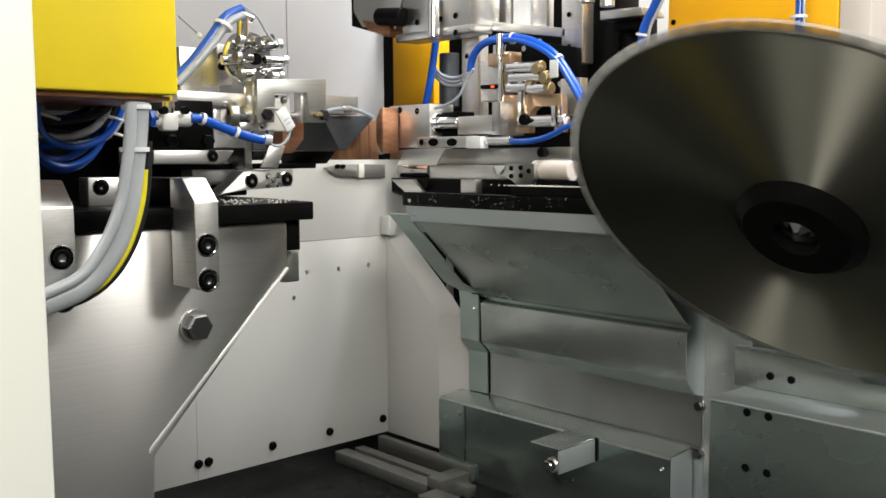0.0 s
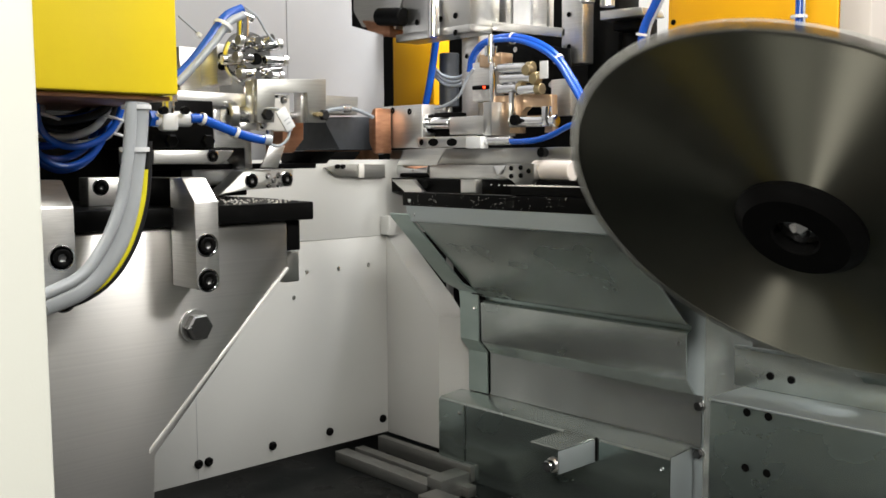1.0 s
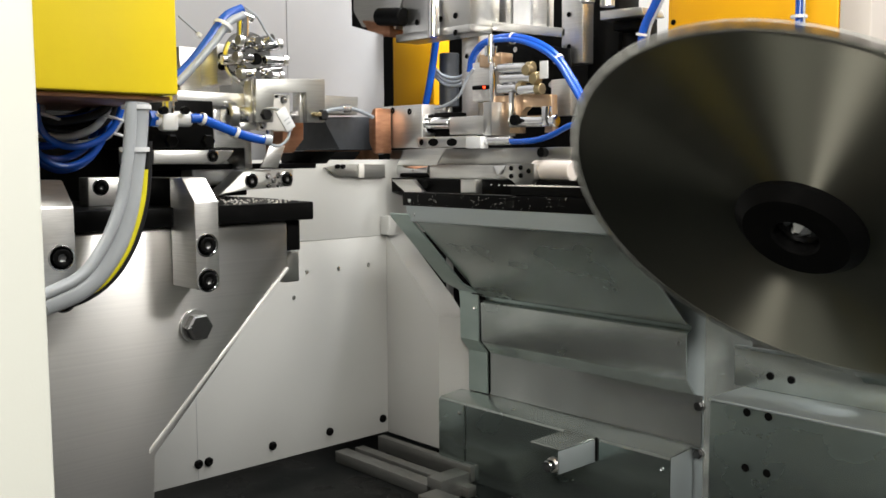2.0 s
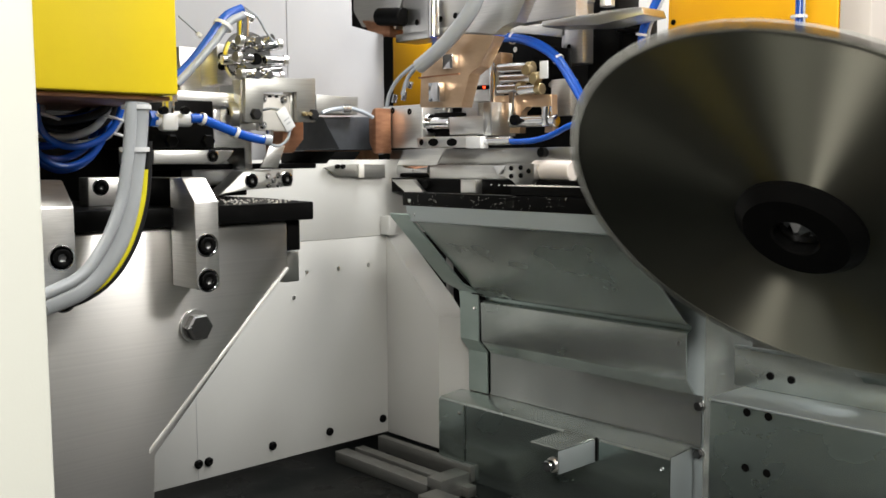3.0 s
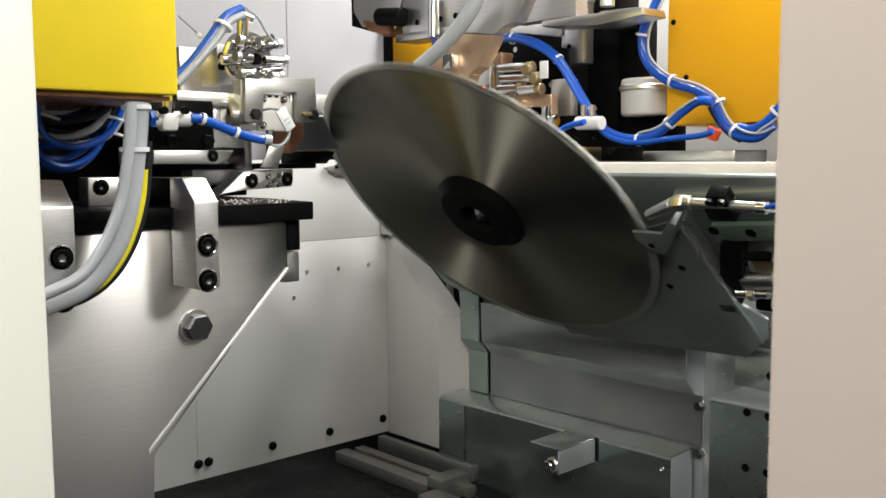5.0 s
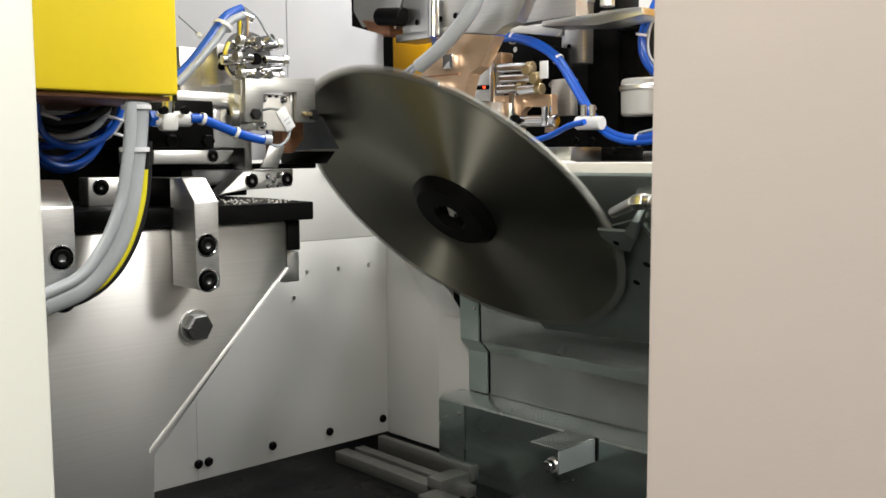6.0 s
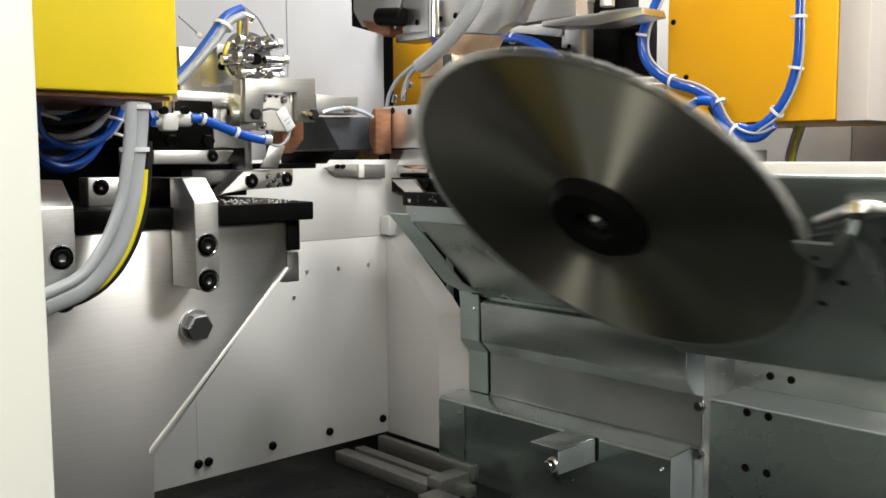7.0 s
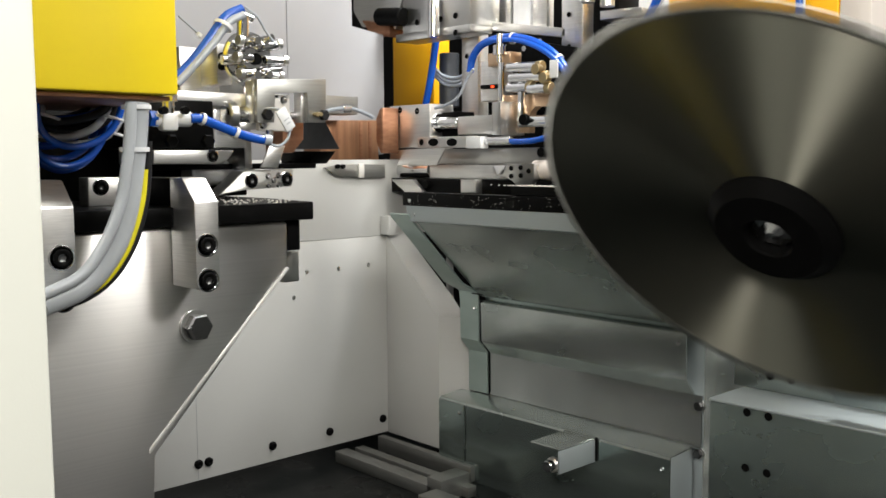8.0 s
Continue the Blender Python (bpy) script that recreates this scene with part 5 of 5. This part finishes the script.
def carriage_parts():
    t = carriage
    # x along the slide, y up the slope, z out of the front of the blade
    part("guide_plate", prism([(0.2128, -0.0396), (0.274, -0.019), (0.2804, -0.0222), (0.3058, -0.235), (0.2753, -0.2712), (-0.02, -0.285), (-0.05, -0.1)], "z", -0.016, -0.012, 0.001), SHEET, t, "dull zinc-plated guide plate")
    part("guide_tab", prism([(0.2338, -0.0158), (0.2717, -0.0182), (0.285, -0.005), (0.281, -0.03), (0.2611, -0.053), (0.2465, -0.0498), (0.2324, -0.0301)], "z", 0.004, 0.008, 0.0006), SHEET, t, "slotted tab in front of the blade rim")
    part("tab_lip", prism([(0.2717, -0.0182), (0.293, 0.0041), (0.2991, 0.001), (0.281, -0.03)], "z", -0.016, 0.009, 0.0008), SHEET, t)
    part("guide_rim", prism([(0.2804, -0.0222), (0.2845, -0.0235), (0.3098, -0.234), (0.3058, -0.235)], "z", -0.035, -0.0115, 0.0008), GALV, t)
    part("guide_return", prism([(0.2824, -0.1725), (0.3029, -0.1688), (0.3266, -0.1926), (0.3145, -0.2297), (0.2893, -0.2559)], "z", -0.022, -0.018, 0.0004), ZINC_LIT, t, "bright folded return of the guide plate")
    for x, y in ((0.2535, -0.0995), (0.2199, -0.1384)):
        part("drilled_hole", lathe([(0.0045, 0), (0.005, 0.0004), (0.0035, 0.0006), (0, 0)], (x, y, -0.012), (0, 0, 1), 14), BLACK, t)
    part("drilled_hole", lathe([(0.0035, 0), (0.004, 0.0004), (0.0028, 0.0006), (0, 0)], (0.25, -0.038, 0.008), (0, 0, 1), 14), BLACK, t)
    part("spindle_housing", rod((0, 0, -0.003), (0, 0, -0.04), 0.035, 0.035, 32), STEEL, t)
    # long white beam that carries the slide
    beam = box((0.1, 0.62), (0.9, 0.93), (BLADE_Z + 0.0418, BLADE_Z + 0.0615), 0.002)
    bmesh.ops.transform(beam, matrix=SLOPE_IN, verts=beam.verts)
    part("beam", beam, IVORY, t, "milled aluminium beam with a warm sheen")
    part("backing_sheet", prism([(0.06, 0.031), (0.412, 0.031), (0.418, 0.026), (0.414, 0.006), (0.405, -0.002), (0.42, -0.065), (0.36, -0.08), (0.30, -0.12), (0.06, -0.12)], "z", -0.04, -0.034, 0.001), SHEET, t)
    part("sheet_edge", rod((0.2847, 0.004, -0.03), (0.4145, 0.015, -0.03), 0.0095), SHEET, t, "rolled edge of the sheet")
    part("green_plate", prism([(0.3089, -0.0381), (0.4175, -0.0276), (0.4163, -0.0513), (0.3055, -0.0651)], "z", -0.033, -0.026, 0.001), GREEN, t, "dull green painted plate")
    for x in (0.3109, 0.3554, 0.4012):
        part("drilled_hole", lathe([(0.0055, 0), (0.0065, 0.0005), (0.005, 0.0008), (0, 0)], (x, -0.0455, -0.026), (0, 0, 1), 14), BLACK, t)
    # coolant lance with its clamp and hose
    part("lance", rod((0.3211, 0.0275, 0.0), (0.405, 0.0235, 0.0), 0.0058), STEEL, t, "polished lance tube")
    part("lance_nozzle", rod((0.263, 0.0059, 0.0), (0.302, 0.0245, 0.0), 0.0062, 0.0075), STEEL, t, "angled lance nozzle")
    part("lance_nut", lathe([(0.0085, 0), (0.0095, 0.002), (0.0095, 0.014), (0.0085, 0.016), (0, 0.016)], (0.302, 0.0255, 0.0), (1, 0.1, 0), 6), STEEL, t)
    part("lance_collar", rod((0.318, 0.0278, 0.0), (0.326, 0.0275, 0.0), 0.0078), STEEL, t)
    part("clamp_base", box((0.3415, 0.3725), (0.0075, 0.0262), (-0.012, 0.0065), 0.002), BLACK, t, "black lance clamp block")
    part("clamp_cap", box((0.349, 0.3715), (0.0265, 0.043), (-0.012, 0.005), 0.002), BLACK, t)
    for x in (0.3535, 0.3665):
        part("socket_screw", lathe([(0.0042, 0), (0.0042, 0.004), (0.002, 0.004), (0.002, 0.001), (0, 0.001)], (x, 0.037, 0.005), (0, 0, 1), 14), BOLT, t)
    part("lance_hose", tube([(0.404, 0.0238, 0.0), (0.423, 0.0275, 0.0), (0.4285, 0.012, 0.004), (0.4235, -0.0094, 0.006), (0.4214, -0.0514, 0.006), (0.426, -0.0946, 0.0), (0.445, -0.13, -0.012)], 0.0026), BLUE, t, "blue air hose")
    part("clear_hose", tube([(0.404, 0.02, 0.002), (0.4205, 0.018, 0.002), (0.4195, -0.0094, 0.009), (0.4165, -0.0514, 0.008), (0.421, -0.0946, 0.002), (0.44, -0.13, -0.01)], 0.0014, 8), CLEAR, t)
    part("hose_end", rod((0.398, 0.0238, 0.0), (0.409, 0.0238, 0.0), 0.0066), CHROME, t)
    # clamping lever, cylinder and valve block
    part("lever", prism([(0.3152, -0.0603), (0.3454, -0.0619), (0.331, -0.09), (0.305, -0.165), (0.297, -0.1713), (0.2721, -0.1704)], "z", -0.03, -0.018, 0.002), BLACK, t, "black clamping lever")
    part("lever_pad", box((0.2735, 0.2985), (-0.179, -0.162), (-0.03, -0.012), 0.002), BLACK, t)
    part("cylinder_rod", rod((0.34, -0.0735, -0.016), (0.372, -0.0705, -0.016), 0.0055), BLACK, t)
    part("valve_block", prism([(0.3388, -0.078), (0.3716, -0.0752), (0.3857, -0.0623), (0.4266, -0.0623), (0.4137, -0.1082), (0.3724, -0.1048), (0.333, -0.108)], "z", -0.05, -0.02, 0.003), ALU, t, "bright valve block")
    part("valve_face", box((0.345, 0.372), (-0.1, -0.083), (-0.02, -0.0175), 0.001), BRASSY, t)
    part("cylinder_body", rod((0.318, -0.128, -0.028), (0.36, -0.122, -0.028), 0.0135, 0.0135, 28), STEEL, t)
    part("piston_rod", rod((0.304, -0.147, -0.02), (0.345, -0.143, -0.02), 0.006), CHROME, t)
    part("rod_nut", lathe([(0.009, 0), (0.009, 0.008), (0, 0.008)], (0.32, -0.1455, -0.02), (1, 0.1, 0), 6), STEEL, t)
    part("plastic_cap", prism([(0.3493, -0.137), (0.3758, -0.1137), (0.3942, -0.1346), (0.394, -0.1568), (0.3838, -0.1705), (0.3333, -0.176)], "z", -0.045, -0.02, 0.005), NYLON, t, "crinkled white plastic cap")
    part("foot_bar", box((0.335, 0.62), (-0.212, -0.19), (-0.05, -0.02), 0.002), ALU, t)
    # bracket with socket screws, rising to the front
    plate = prism([(0.3957, 0.0615), (0.4143, 0.0844), (0.43, 0.1002), (0.4526, 0.1126), (0.52, 0.145), (0.8, 0.145), (0.8, -0.16), (0.56, -0.14), (0.4053, 0.0239), (0.4103, 0.0406)], "y", 0.89, 0.92, 0.002)
    bmesh.ops.translate(plate, verts=plate.verts, vec=(0, 0, BLADE_Z))
    bmesh.ops.transform(plate, matrix=SLOPE_IN, verts=plate.verts)
    part("bracket_plate", plate, IVORY, t, "milled aluminium bracket plate with socket screws")
    for x, z in ((0.4211, 0.0767), (0.4488, 0.0768), (0.49, 0.077), (0.4581, -0.0135)):
        screw = lathe([(0.0062, 0.0), (0.0062, 0.001), (0.0055, 0.002), (0.003, 0.002), (0.0026, 0.0005), (0, 0.0005)], (x, 0.89, BLADE_Z + z), (0, -1, 0), 20)
        bmesh.ops.transform(screw, matrix=SLOPE_IN, verts=screw.verts)
        part("socket_screw", screw, BLACK, t)
    # front door panel that travels with the carriage, upright
    up = SLOPE_IN
    bm = box((0.707, 1.9), (0.294, 0.32), (0.75, 1.72), 0.002)
    bmesh.ops.transform(bm, matrix=up, verts=bm.verts)
    arm = box((0.9, 0.98), (0.32, 0.82), (1.22, 1.28), 0.002)
    bmesh.ops.transform(arm, matrix=up, verts=arm.verts)
    part("panel_arm", arm, STEEL, t)
    part("front_panel", bm, PANEL, t, "warm white enamelled front panel")


# from upright places beside the blade centre into the tilted axes
SLOPE_IN = pose(0, 0, 0, BLADE_TILT, 0, 0).inverted() @ Matrix.Translation((0, -BLADE_Y, -BLADE_Z))
carriage_parts()


# ---- moving ----
def motions():
    xs = [(0.0, -0.4245), (3.05, -0.4245), (3.1, -0.4272), (3.2, -0.4475), (3.3, -0.4815), (3.4, -0.5415), (3.5, -0.5885), (3.6, -0.6535), (3.7, -0.7045), (3.8, -0.7605),
          (3.9, -0.7896), (4.0, -0.8075), (4.1, -0.8148), (4.2, -0.8200), (4.3, -0.8245), (4.4, -0.8296), (4.5, -0.8340), (4.6, -0.8390), (4.7, -0.8443), (5.2, -0.8710), (5.8, -0.9018), (6.0, -0.9095), (6.2, -0.9120),
          (6.4, -0.9120), (6.5, -0.9070), (6.6, -0.8816), (6.7, -0.8440), (6.8, -0.7815), (6.9, -0.7310), (7.0, -0.6695), (7.1, -0.6180), (7.2, -0.5605), (7.3, -0.5155), (7.4, -0.4640), (7.5, -0.4370),
          (7.6, -0.4255), (7.7, -0.4245)]
    path = [(t, x, BLADE_Y, BLADE_Z, BLADE_TILT) for t, x in xs]
    path += [(7.8, -0.4245, BLADE_Y, BLADE_Z, BLADE_TILT), (7.9, -0.4255, 0.855, 1.2842, 133.0), (8.0, -0.4285, 0.826, 1.285, 130.0)]
    walk(carriage, [(t, carriage_pose(*p)) for t, *p in path])
    # the blade rides on the carriage and spins on its arbor
    cols = list(zip(*path))
    turns = [i * 0.1 for i in range(81)]
    walk(blade, [(t, carriage_pose(*[float(np.interp(t, cols[0], c)) for c in cols[1:]]) @ pose(0, 0, 0, 0, 0, 800 * t)) for t in turns])

    def offsets(ob, steps):
        base = ob.location.copy()
        walk(ob, [(t, Matrix.Translation(base + Vector(d))) for t, d in steps])
    offsets(hood, [(0.0, (0, 0, 0.36)), (2.3, (0, 0, 0.36)), (2.5, (0, 0, 0.32)), (2.6, (0, 0, 0.25)), (2.7, (0, 0, 0.15)), (2.8, (0, 0, 0.05)), (2.9, (0, 0, 0.012)), (3.0, (0, 0, 0)), (7.5, (0, 0, 0)),
                   (7.6, (0, 0, 0.035)), (7.7, (0, 0, 0.125)), (7.8, (0, 0, 0.29)), (7.9, (0, 0, 0.33)), (8.0, (0, 0, 0.36))])
    for ob in (jaw, head_top):
        offsets(ob, [(0.0, (0.021, 0, 0)), (0.2, (0.018, 0, 0)), (0.35, (0.008, 0, 0)), (0.5, (0, 0, 0)), (7.6, (0, 0, 0)), (7.7, (0.004, 0, 0)), (7.8, (0.012, 0, 0)), (7.9, (0.018, 0, 0)), (8.0, (0.021, 0, 0))])
    offsets(fork, [(0.0, (0, 0.016, 0)), (1.9, (0, 0.016, 0)), (2.4, (0, 0, 0)), (7.65, (0, 0, 0)), (7.85, (0, 0.014, 0)), (8.0, (0, 0.016, 0))])
    # the offcut is fed to the far jaw, and drops behind the panel once it is cut through
    base = offcut.location.copy()
    fed = [(0.0, 0, 0, 0), (0.1, 0.008, 0, 0), (0.2, 0.028, 0, 0), (0.3, 0.055, 0, 0), (0.4, 0.07, 0, 0), (0.5, 0.072, 0, 0), (7.45, 0.072, 0, 0), (7.5, 0.074, 0, 0), (7.6, 0.084, -0.004, 3),
           (7.7, 0.07, -0.035, 22), (7.8, 0.02, -0.17, 60), (7.9, -0.02, -0.42, 110), (8.0, -0.03, -0.5, 130)]
    walk(offcut, [(t, Matrix.Translation(base + Vector((0, dy, dz))) @ pose(0, 0, 0, -turn)) for t, dy, dz, turn in fed])


motions()
